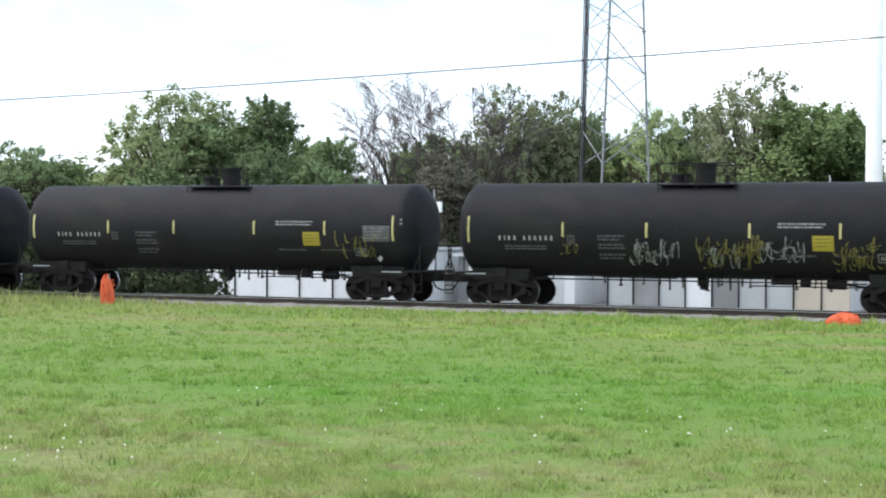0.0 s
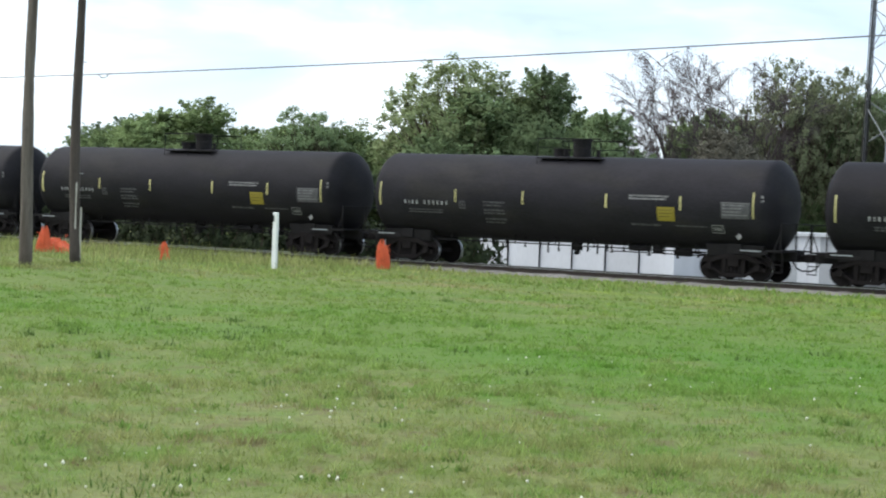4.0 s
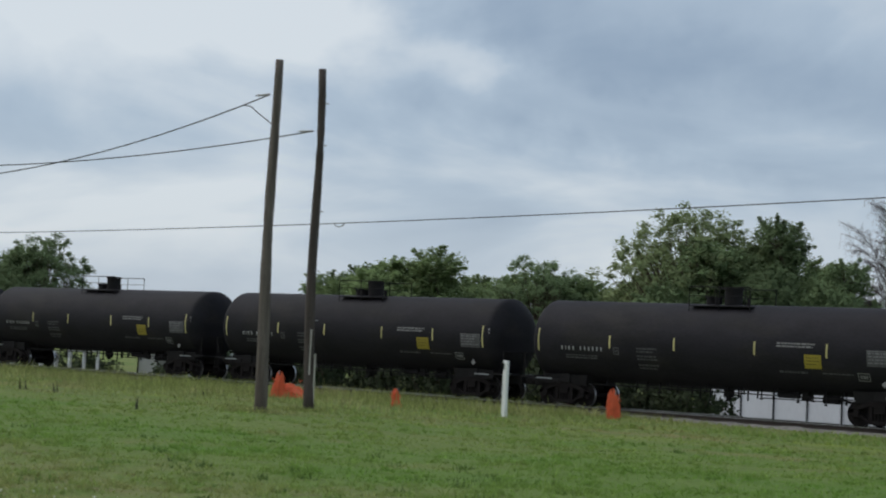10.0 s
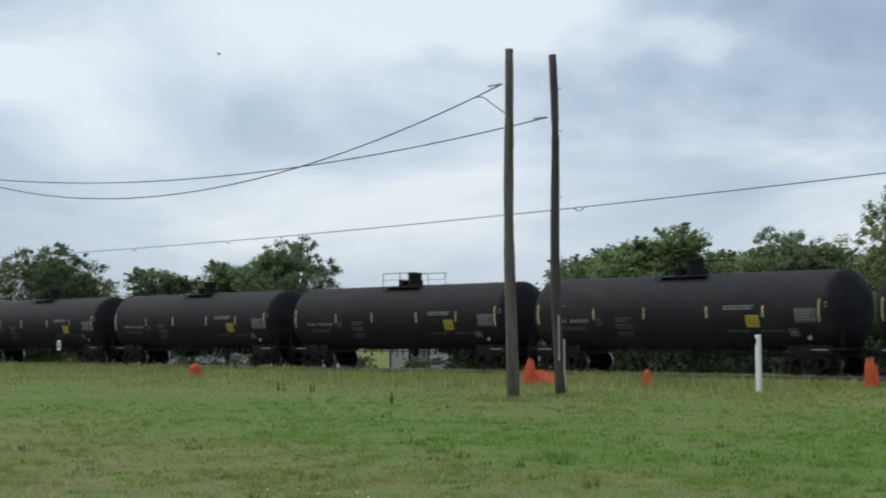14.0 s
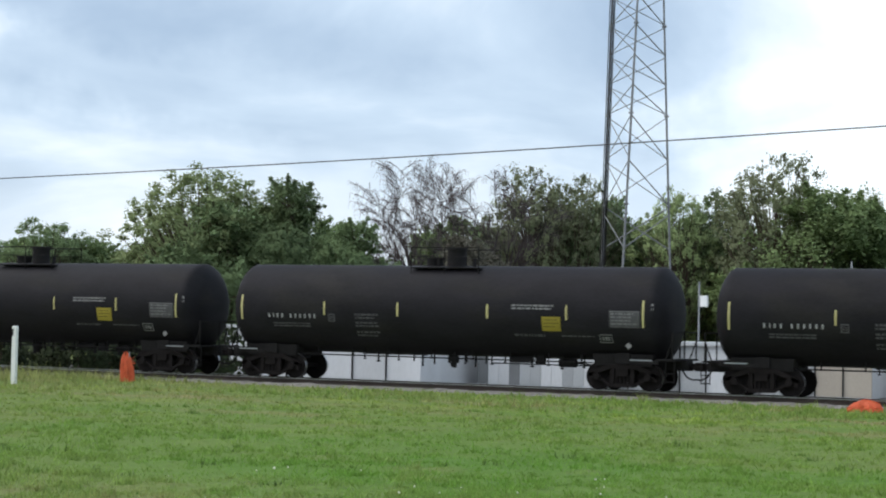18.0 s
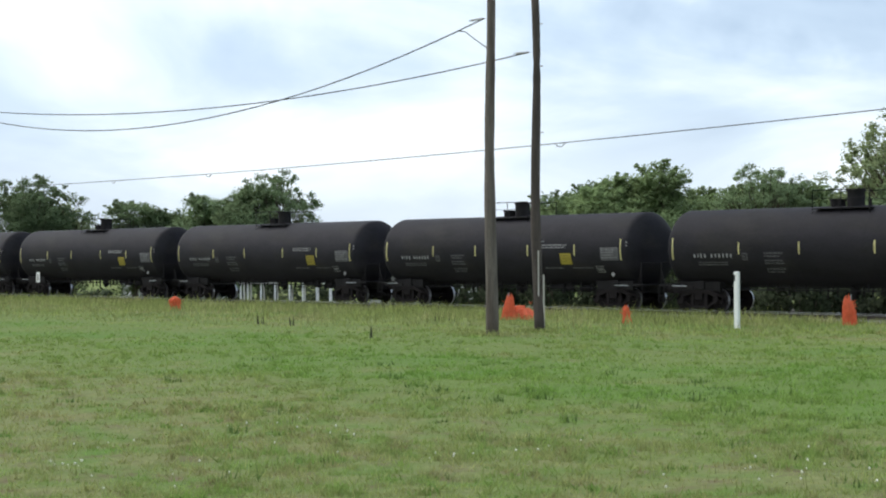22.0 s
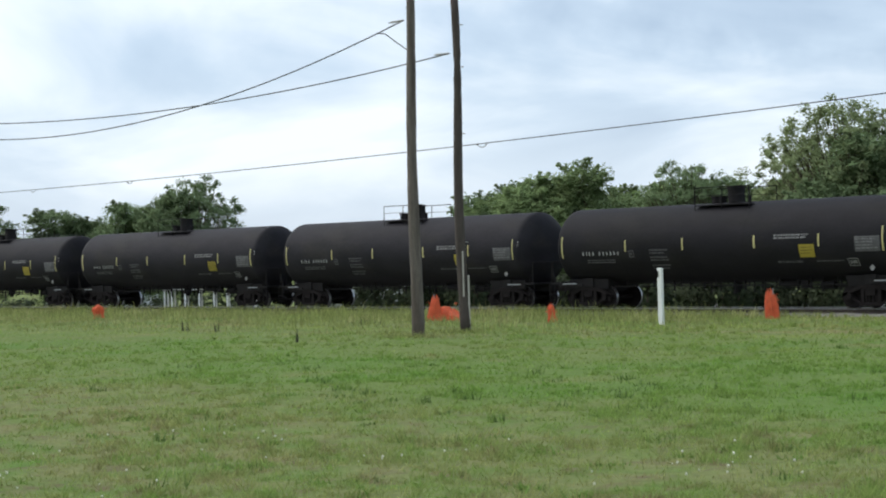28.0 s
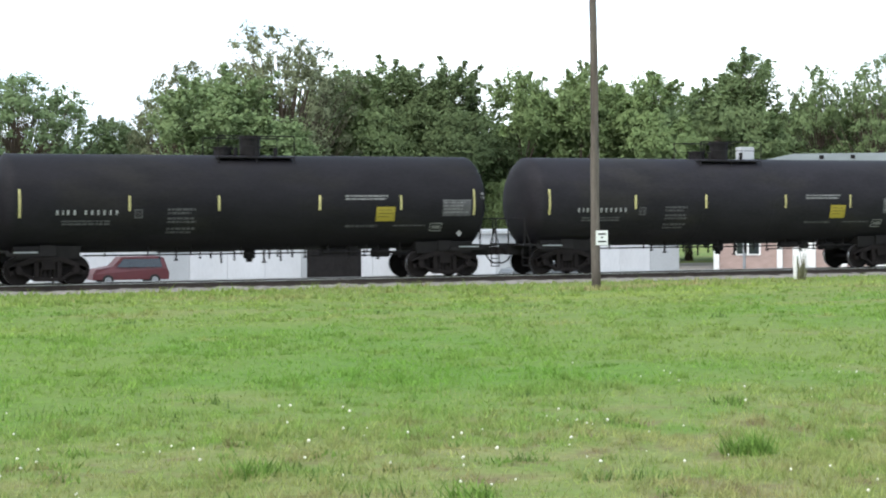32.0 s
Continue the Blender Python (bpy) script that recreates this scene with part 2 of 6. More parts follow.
def turf(name, green, lush, straw, brown, rough, gain, blades):
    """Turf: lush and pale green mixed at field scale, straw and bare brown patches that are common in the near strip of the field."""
    m = bpy.data.materials.new(name)
    m.use_nodes = True
    nt = m.node_tree
    N, L = nt.nodes.new, nt.links.new
    b = nt.nodes["Principled BSDF"]
    tc = N("ShaderNodeTexCoord")

    def noise_(scale, detail, lo, hi, off=0.0):
        a = N("ShaderNodeVectorMath")
        a.operation = "ADD"
        a.inputs[1].default_value = (off, off * 0.7, 0)
        L(tc.outputs["Object"], a.inputs[0])
        n = N("ShaderNodeTexNoise")
        n.inputs["Scale"].default_value, n.inputs["Detail"].default_value, n.inputs["Roughness"].default_value = scale, detail, 0.6
        L(a.outputs[0], n.inputs["Vector"])
        r = N("ShaderNodeMapRange")
        r.inputs[1].default_value, r.inputs[2].default_value = lo, hi
        L(n.outputs[0], r.inputs[0])
        return r.outputs[0]

    def mix(f, a, c):
        x = N("ShaderNodeMix")
        x.data_type = "RGBA"
        L(f, x.inputs[0])
        for sock, v in ((6, a), (7, c)):
            if isinstance(v, tuple):
                x.inputs[sock].default_value = (*v, 1)
            else:
                L(v, x.inputs[sock])
        return x.outputs[2]

    def math_(op, a, c, clamp=True):
        x = N("ShaderNodeMath")
        x.operation, x.use_clamp = op, clamp
        for k, v in ((0, a), (1, c)):
            if isinstance(v, float):
                x.inputs[k].default_value = v
            else:
                L(v, x.inputs[k])
        return x.outputs[0]

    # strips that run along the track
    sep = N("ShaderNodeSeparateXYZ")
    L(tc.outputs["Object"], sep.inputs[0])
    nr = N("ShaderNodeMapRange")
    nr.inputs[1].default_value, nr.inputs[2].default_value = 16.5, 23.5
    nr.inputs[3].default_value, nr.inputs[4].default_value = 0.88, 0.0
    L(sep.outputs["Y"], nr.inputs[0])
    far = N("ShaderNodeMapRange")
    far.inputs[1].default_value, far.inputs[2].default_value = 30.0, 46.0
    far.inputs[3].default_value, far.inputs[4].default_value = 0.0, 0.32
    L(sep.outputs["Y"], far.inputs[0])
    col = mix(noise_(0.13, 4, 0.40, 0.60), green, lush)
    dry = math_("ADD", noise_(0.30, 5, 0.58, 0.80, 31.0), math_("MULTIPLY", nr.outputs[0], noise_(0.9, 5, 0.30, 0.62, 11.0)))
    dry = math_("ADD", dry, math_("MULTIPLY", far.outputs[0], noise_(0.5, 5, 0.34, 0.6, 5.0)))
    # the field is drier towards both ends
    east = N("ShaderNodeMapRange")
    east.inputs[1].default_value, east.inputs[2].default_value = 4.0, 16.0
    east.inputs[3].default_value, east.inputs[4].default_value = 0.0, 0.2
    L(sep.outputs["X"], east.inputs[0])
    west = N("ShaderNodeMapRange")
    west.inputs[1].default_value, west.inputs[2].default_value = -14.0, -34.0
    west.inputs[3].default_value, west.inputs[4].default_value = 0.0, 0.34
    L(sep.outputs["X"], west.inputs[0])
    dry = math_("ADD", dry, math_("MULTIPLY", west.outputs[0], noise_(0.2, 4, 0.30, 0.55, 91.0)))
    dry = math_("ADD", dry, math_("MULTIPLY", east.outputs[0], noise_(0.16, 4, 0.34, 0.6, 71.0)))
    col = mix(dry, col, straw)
    # yellow-green and tan strips of longer grass before the track
    run = N("ShaderNodeMapping")
    run.inputs["Scale"].default_value = (0.09, 0.42, 1)
    L(tc.outputs["Object"], run.inputs[0])
    strip = N("ShaderNodeTexNoise")
    strip.inputs["Scale"].default_value, strip.inputs["Detail"].default_value = 1.0, 4
    L(run.outputs[0], strip.inputs["Vector"])
    for lo, hi, colour, amount in ((0.53, 0.66, (0.205, 0.255, 0.055), 2.0), (0.45, 0.34, (0.250, 0.205, 0.105), 2.0)):
        sr = N("ShaderNodeMapRange")
        sr.inputs[1].default_value, sr.inputs[2].default_value = lo, hi
        L(strip.outputs[0], sr.inputs[0])
        col = mix(math_("MULTIPLY", sr.outputs[0], math_("MULTIPLY", far.outputs[0], amount)), col, colour)
    # trodden bare patch
    off = N("ShaderNodeVectorMath")
    off.operation = "DISTANCE"
    off.inputs[1].default_value = (-12.3, 6.7, 0.0)
    L(tc.outputs["Object"], off.inputs[0])
    rag = math_("MULTIPLY", noise_(2.2, 4, 0.2, 0.8, 17.0), 1.3, False)
    bare = N("ShaderNodeMapRange")
    bare.inputs[1].default_value, bare.inputs[2].default_value = 2.5, 2.1
    L(math_("ADD", off.outputs["Value"], rag, False), bare.inputs[0])
    col = mix(bare.outputs[0], col, (0.23, 0.165, 0.105))
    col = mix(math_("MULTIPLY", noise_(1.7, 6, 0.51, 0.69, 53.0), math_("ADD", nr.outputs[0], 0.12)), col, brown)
    fine = N("ShaderNodeTexNoise")
    fine.inputs["Scale"].default_value, fine.inputs["Detail"].default_value = (9.0, 4) if not blades else (3.0, 3)
    L(tc.outputs["Object"], fine.inputs["Vector"])
    fr = N("ShaderNodeMapRange")
    fr.inputs[1].default_value, fr.inputs[2].default_value = 0.3, 0.7
    fr.inputs[3].default_value, fr.inputs[4].default_value = 0.80 * gain, 1.20 * gain
    L(fine.outputs[0], fr.inputs[0])
    val = fr.outputs[0]
    if blades:
        g = N("ShaderNodeNewGeometry")
        gr = N("ShaderNodeMapRange")
        gr.inputs[3].default_value, gr.inputs[4].default_value = 0.84, 1.17
        L(g.outputs["Random Per Island"], gr.inputs[0])
        val = math_("MULTIPLY", val, gr.outputs[0], False)
    sc = N("ShaderNodeVectorMath")
    sc.operation = "SCALE"
    L(col, sc.inputs[0])
    L(val, sc.inputs["Scale"])
    L(sc.outputs[0], b.inputs["Base Color"])
    b.inputs["Roughness"].default_value, b.inputs["Specular IOR Level"].default_value = rough, 0.12
    if blades:
        t = N("ShaderNodeBsdfTranslucent")
        L(sc.outputs[0], t.inputs[0])
        ms = N("ShaderNodeMixShader")
        ms.inputs[0].default_value = 0.4
        L(b.outputs[0], ms.inputs[1])
        L(t.outputs[0], ms.inputs[2])
        L(ms.outputs[0], nt.nodes["Material Output"].inputs[0])
    else:
        bp = N("ShaderNodeBump")
        bp.inputs["Strength"].default_value, bp.inputs["Distance"].default_value = 0.5, 0.04
        L(fine.outputs[0], bp.inputs["Height"])
        hum = N("ShaderNodeTexNoise")
        hum.inputs["Scale"].default_value, hum.inputs["Detail"].default_value = 1.8, 4
        L(tc.outputs["Object"], hum.inputs["Vector"])
        b2 = N("ShaderNodeBump")
        b2.inputs["Strength"].default_value, b2.inputs["Distance"].default_value = 0.6, 0.15
        L(hum.outputs[0], b2.inputs["Height"])
        L(bp.outputs[0], b2.inputs["Normal"])
        L(b2.outputs[0], b.inputs["Normal"])
    return m


TURF = ((0.127, 0.190, 0.044), (0.098, 0.184, 0.032), (0.196, 0.200, 0.080), (0.152, 0.128, 0.064))
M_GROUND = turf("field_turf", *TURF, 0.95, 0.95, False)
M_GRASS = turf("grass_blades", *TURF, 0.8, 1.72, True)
M_WEED = material("weed_leaves", (0.145, 0.245, 0.050), 0.8, dark=0.7, light=1.3, scale=3, fine=20, bump=0, island=0.4, spec=0.2, trans=0.3)
M_STALK = material("dark_stalks", (0.035, 0.04, 0.02), 0.9, bump=0, island=0.3)
M_STALKS = material("dry_weed_stalks", (0.135, 0.135, 0.072), 0.9, dark=0.6, light=1.4, bump=0, island=0.4)
M_FLOWER = material("clover_heads", (0.74, 0.73, 0.60), 0.9, bump=0, dark=0.85, light=1.05)
M_LEAF = material("broad_leaves", (0.225, 0.305, 0.130), 0.7, dark=0.78, light=1.22, scale=0.3, fine=2, bump=0, island=0.2, objrand=0.25, spec=0.12, trans=0.35)
M_LEAF2 = material("pale_young_leaves", (0.30, 0.37, 0.175), 0.7, dark=0.78, light=1.22, scale=0.3, fine=2, bump=0, island=0.22, objrand=0.2, spec=0.12, trans=0.4)
M_LEAF3 = material("dark_leaves", (0.172, 0.238, 0.115), 0.7, dark=0.78, light=1.22, scale=0.3, fine=2, bump=0, island=0.2, objrand=0.2, spec=0.12, trans=0.35)
M_LEAF_B = material("brown_foliage", (0.155, 0.148, 0.116), 0.8, dark=0.78, light=1.22, scale=0.3, fine=2, bump=0, island=0.2, spec=0.1, trans=0.3)
M_LEAF5 = material("olive_brown_leaves", (0.215, 0.243, 0.140), 0.7, dark=0.75, light=1.25, scale=0.3, fine=2, bump=0, island=0.25, objrand=0.15, spec=0.12, trans=0.4)
M_LEAF4 = material("deep_leaves", (0.180, 0.245, 0.112), 0.7, dark=0.78, light=1.22, scale=0.3, fine=2, bump=0, island=0.2, objrand=0.3, spec=0.12, trans=0.35)
# leaf colour taken darker, to carry the shade below the tank cars
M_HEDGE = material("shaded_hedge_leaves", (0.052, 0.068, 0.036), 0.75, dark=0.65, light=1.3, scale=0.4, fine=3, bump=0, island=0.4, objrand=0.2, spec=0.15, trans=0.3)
M_BARK = material("bark", (0.10, 0.075, 0.055), 0.95, dark=0.6, light=1.3, scale=2, fine=14, stretch=(3, 3, 0.5), bump=0.8)
M_TWIG = material("bare_twigs", (0.064, 0.053, 0.050), 0.95, dark=0.7, light=1.3, scale=2, fine=14, bump=0.3)
M_SPRAY = material("fine_bare_twigs", (0.105, 0.085, 0.083), 0.95, dark=0.7, light=1.3, scale=2, fine=14, bump=0)
M_POLE = material("weathered_pole_wood", (0.115, 0.096, 0.082), 0.95, dark=0.55, light=1.45, scale=2.5, fine=18, stretch=(4, 4, 0.35), bump=0.9, objrand=0.12, second=(0.06, 0.045, 0.035), second_at=(0.5, 0.7), second_scale=0.9)
M_PALE = material("bleached_wood", (0.46, 0.43, 0.38), 0.9, dark=0.7, light=1.15, scale=2.5, fine=18, stretch=(4, 4, 0.35), bump=0.5)
M_POLE_D = material("tarred_pole_wood", (0.065, 0.052, 0.045), 0.95, dark=0.55, light=1.5, scale=2.5, fine=18, stretch=(4, 4, 0.35), bump=0.9, objrand=0.12)
M_WIRE = material("aged_wire", (0.07, 0.07, 0.072), 0.6, metal=0.3, bump=0)
M_GALV = material("galvanised_steel", (0.30, 0.31, 0.32), 0.5, metal=0.6, dark=0.7, light=1.2, scale=2, fine=20, bump=0.1)
M_TOWER = material("weathered_tower_steel", (0.20, 0.205, 0.21), 0.6, metal=0.3, dark=0.7, light=1.2, scale=2, fine=20, bump=0.1)
M_TUFT = material("dark_weed_tufts", (0.115, 0.182, 0.048), 0.85, dark=0.7, light=1.3, scale=3, fine=20, bump=0, island=0.4, spec=0.15, trans=0.3)
M_INSUL = material("porcelain", (0.45, 0.42, 0.38), 0.3, bump=0)
M_WHITE = material("white_paint", (0.78, 0.78, 0.76), 0.55, dark=0.88, light=1.05, scale=1.5, fine=25, bump=0.1)
M_TANK = material("black_tank_paint", (0.0135, 0.0122, 0.0150), 0.66, dark=0.65, light=1.5, scale=0.9, fine=9, stretch=(0.7, 1, 2.0), bump=0.05, objrand=0.25, spec=0.15, second=(0.020, 0.018, 0.016), second_at=(0.50, 0.78), second_scale=0.5)
M_UNDER = material("grimy_black_steel", (0.0125, 0.0112, 0.0115), 0.85, spec=0.2, dark=0.6, light=1.5, scale=3, fine=20, bump=0.3)
M_TRUCK = material("rusty_truck_casting", (0.0115, 0.0092, 0.009), 0.85, spec=0.15, dark=0.6, light=1.5, scale=4, fine=25, bump=0.4)
M_TREAD = material("polished_wheel_tread", (0.45, 0.45, 0.46), 0.3, metal=0.9, dark=0.8, light=1.1, bump=0)
M_YELLOW = material("yellow_reflective_tape", (0.52, 0.465, 0.20), 0.45, dark=0.75, light=1.1, scale=3, fine=20, bump=0, objrand=0.2)
M_YPLATE = material("yellow_panel_paint", (0.30, 0.235, 0.03), 0.5, dark=0.8, light=1.1, scale=3, fine=20, bump=0, objrand=0.15)
M_PBAR = material("worn_dark_stencil", (0.10, 0.08, 0.018), 0.7, dark=0.6, light=1.4, scale=4, fine=30, bump=0)
M_LETTER = material("white_stencil_paint", (0.34, 0.34, 0.34), 0.7, dark=0.6, light=1.15, scale=4, fine=30, bump=0)
M_DATA = material("faded_stencil_paint", (0.070, 0.068, 0.072), 0.7, dark=0.5, light=1.4, scale=4, fine=30, bump=0)
M_PLACARD = material("dulled_white_paint", (0.21, 0.205, 0.205), 0.7, dark=0.6, light=1.2, scale=4, fine=30, bump=0)
M_ROWS = material("grey_stencil_rows", (0.15, 0.145, 0.15), 0.7, dark=0.6, light=1.3, scale=4, fine=30, bump=0)
M_GRAF_W = material("white_spray_paint", (0.30, 0.30, 0.30), 0.7, dark=0.5, light=1.2, scale=4, fine=30, bump=0)
M_GRAF_Y = material("yellow_spray_paint", (0.20, 0.17, 0.045), 0.7, dark=0.5, light=1.3, scale=4, fine=30, bump=0)
M_BALLAST = material("ballast_stone", (0.24, 0.225, 0.205), 0.95, dark=0.5, light=1.5, scale=5, fine=22, bump=1.0, spec=0.2)
M_RAIL = material("rail_steel", (0.045, 0.034, 0.028), 0.6, metal=0.4, dark=0.7, light=1.3, bump=0.1)
M_RAILHEAD = material("rail_head_polished", (0.55, 0.54, 0.53), 0.28, metal=0.9, dark=0.85, light=1.1, bump=0)
M_TIE = material("creosoted_tie", (0.06, 0.048, 0.040), 0.95, dark=0.6, light=1.4, scale=3, fine=18, stretch=(4, 0.6, 4), bump=0.7, objrand=0.25)
M_ORANGE = material("orange_plastic_net", (0.80, 0.15, 0.06), 0.6, dark=0.7, light=1.15, scale=4, fine=30, bump=0.5, trans=0.25)
M_WALL_W = material("white_ribbed_metal", (0.58, 0.585, 0.60), 0.5, dark=0.85, light=1.05, scale=0.6, fine=8, stretch=(1, 1, 0.3), bump=0.1, objrand=0.06)
M_WALL_G = material("grey_roll_door", (0.36, 0.37, 0.38), 0.6, dark=0.85, light=1.1, scale=0.6, fine=8, bump=0.1, objrand=0.1)
M_WALL_T = material("tan_render", (0.42, 0.37, 0.31), 0.85, dark=0.85, light=1.1, scale=0.6, fine=8, bump=0.2)
M_ROOF = material("pale_metal_roof", (0.50, 0.51, 0.52), 0.5, metal=0.3, dark=0.85, light=1.1, scale=0.6, fine=8, bump=0.1)
M_ROOFG = material("grey_green_roof", (0.15, 0.165, 0.155), 0.7, dark=0.8, light=1.15, scale=0.6, fine=8, bump=0.2)
M_BRICKW = material("reddish_brick", (0.36, 0.265, 0.235), 0.9, dark=0.8, light=1.2, scale=1.5, fine=14, stretch=(1, 1, 3), bump=0.3)
M_WALL_D = material("dark_grey_door", (0.17, 0.175, 0.18), 0.6, dark=0.8, light=1.15, scale=0.6, fine=8, bump=0.1, objrand=0.2)
M_LOT = material("gravel_lot", (0.26, 0.25, 0.235), 0.95, dark=0.75, light=1.2, scale=0.5, fine=6, bump=0.4)
M_GLASS = material("dark_window_glass", (0.02, 0.025, 0.03), 0.08, bump=0, spec=0.8)
M_CARW = material("white_car_paint", (0.72, 0.73, 0.74), 0.25, bump=0, dark=0.95, light=1.03)
M_CARR = material("maroon_car_paint", (0.085, 0.022, 0.026), 0.3, bump=0, dark=0.9, light=1.1)
M_CARG = material("grey_car_paint", (0.12, 0.13, 0.14), 0.3, bump=0, dark=0.9, light=1.1)
M_TYRE = material("tyre_rubber", (0.02, 0.02, 0.02), 0.9, bump=0)
M_BIRD = material("dark_feathers", (0.015, 0.015, 0.017), 0.8, bump=0)


# ---- shape helpers ----
def box(bm, c, s, rot=None, taper=1.0):
    r = bmesh.ops.create_cube(bm, size=1)
    for v in r["verts"]:
        k = taper if v.co.z > 0 else 1.0
        p = Vector((v.co.x * s[0] * k, v.co.y * s[1] * k, v.co.z * s[2]))
        v.co = (rot @ p if rot else p) + Vector(c)
    return r["verts"]


def tube(bm, a, b, r, seg=8, r2=None):
    a, b = Vector(a), Vector(b)
    d = b - a
    m = Matrix.Translation((a + b) / 2) @ d.to_track_quat("Z", "Y").to_matrix().to_4x4()
    bmesh.ops.create_cone(bm, cap_ends=True, segments=seg, radius1=r, radius2=r if r2 is None else r2, depth=d.length, matrix=m)


def path_tube(bm, pts, r, seg=6):
    pts = [Vector(p) for p in pts]
    rings = []
    for i, p in enumerate(pts):
        d = (pts[min(i + 1, len(pts) - 1)] - pts[max(i - 1, 0)]).normalized()
        q = d.to_track_quat("Z", "Y")
        rr = r[i] if isinstance(r, (list, tuple)) else r
        rings.append([bm.verts.new(p + q @ Vector((rr * math.cos(2 * math.pi * k / seg), rr * math.sin(2 * math.pi * k / seg), 0))) for k in range(seg)])
    for a, b in zip(rings, rings[1:]):
        for k in range(seg):
            bm.faces.new((a[k], a[(k + 1) % seg], b[(k + 1) % seg], b[k]))
    bm.faces.new(rings[0][::-1])
    bm.faces.new(rings[-1])


def lathe_x(bm, prof, seg=48, cy=0.0, cz=0.0):
    """Revolve (x, r) pairs about an axis along x."""
    rings = []
    for x, r in prof:
        if r < 1e-4:
            rings.append([bm.verts.new((x, cy, cz))])
        else:
            rings.append([bm.verts.new((x, cy + r * math.cos(2 * math.pi * k / seg), cz + r * math.sin(2 * math.pi * k / seg))) for k in range(seg)])
    for a, b in zip(rings, rings[1:]):
        for k in range(seg):
            j = (k + 1) % seg
            if len(a) == 1:
                bm.faces.new((a[0], b[j], b[k]))
            elif len(b) == 1:
                bm.faces.new((a[k], a[j], b[0]))
            else:
                bm.faces.new((a[k], a[j], b[j], b[k]))
    return rings


def mesh_of(name, bm, mat, smooth=False, bevel=0.0):
    if bevel:
        bmesh.ops.bevel(bm, geom=list(bm.edges), offset=bevel, segments=1, affect="EDGES", profile=0.7)
    bmesh.ops.recalc_face_normals(bm, faces=bm.faces)
    me = bpy.data.meshes.new(name)
    bm.to_mesh(me)
    bm.free()
    me.materials.append(mat)
    if smooth:
        me.polygons.foreach_set("use_smooth", [True] * len(me.polygons))
    return me


def part(name, bm, mat, parent, label="", smooth=False, bevel=0.0):
    ob = new(name, mesh_of(name, bm, mat, smooth, bevel))
    ob.parent = parent
    if label:
        tagged(ob, label)
    return ob


def arrays(name, verts, faces, mat, smooth=False):
    """A mesh from numpy arrays of corners and of triangles or quads."""
    me = bpy.data.meshes.new(name)
    n = faces.shape[1]
    me.vertices.add(len(verts))
    me.vertices.foreach_set("co", np.asarray(verts, dtype=np.float32).ravel())
    me.loops.add(faces.size)
    me.loops.foreach_set("vertex_index", faces.astype(np.int32).ravel())
    me.polygons.add(len(faces))
    me.polygons.foreach_set("loop_start", np.arange(0, faces.size, n, dtype=np.int32))
    me.update(calc_edges=True)
    me.materials.append(mat)
    if smooth:
        me.polygons.foreach_set("use_smooth", [True] * len(faces))
    return me


def polar(az, r):
    return r * math.sin(radians(az)), r * math.cos(radians(az))


# ---- ground, ballast, rails ----
TRACK_Y, RAIL_Z, LOW = 56.76, 0.24, -1.8


def ground_height(x, y):
    k = np.clip((y - 60.5) / 7.0, 0, 1)
    drop = LOW * k * k * (3 - 2 * k)
    roll = 0.05 * np.sin(x * 0.31 + 1.0) * np.sin(y * 0.23) + 0.04 * np.sin(x * 0.11 + y * 0.17)
    for kx, ky, p in ((2.3, 1.1, 0.4), (-1.4, 2.6, 1.9), (3.7, -2.2, 3.1), (0.9, 4.3, 5.0), (5.1, 1.7, 0.8), (-0.6, 1.3, 2.2), (1.1, 0.5, 4.4)):
        roll = roll + 0.011 * np.sin(kx * x + ky * y + p + 1.5 * np.sin(0.37 * x - 0.29 * y + p))
    near = np.clip((52 - y) / 6, 0, 1) * np.clip((y + 60) / 20, 0, 1)
    return drop + roll * near


def make_ground():
    xs = np.concatenate([[-3500, -2000, -1000, -500, -300, -200], np.arange(-150, -100, 2.0), np.arange(-100, 60, 0.5), np.arange(60, 100, 2.0), [100, 150, 250, 500, 1000, 2000, 3500]])
    ys = np.concatenate([[-3500, -1500, -500, -200, -100, -60, -30, -15], np.arange(0, 9, 1.5), np.arange(9, 54, 0.4), np.arange(54, 72, 1.5), [72, 76, 84, 100, 130, 170, 250, 500, 1000, 2000, 3500]])
    X, Y = np.meshgrid(xs, ys)
    v = np.stack([X, Y, ground_height(X, Y)], -1).reshape(-1, 3)
    nx, ny = len(xs), len(ys)
    i = np.arange((ny - 1) * (nx - 1))
    a = (i // (nx - 1)) * nx + i % (nx - 1)
    f = np.stack([a, a + 1, a + nx + 1, a + nx], 1)
    ob = new("ground", arrays("ground", v, f, M_GROUND, True))
    tagged(ob, "uneven green field of grass with dry straw patches", "ground", kind="structure")


make_ground()


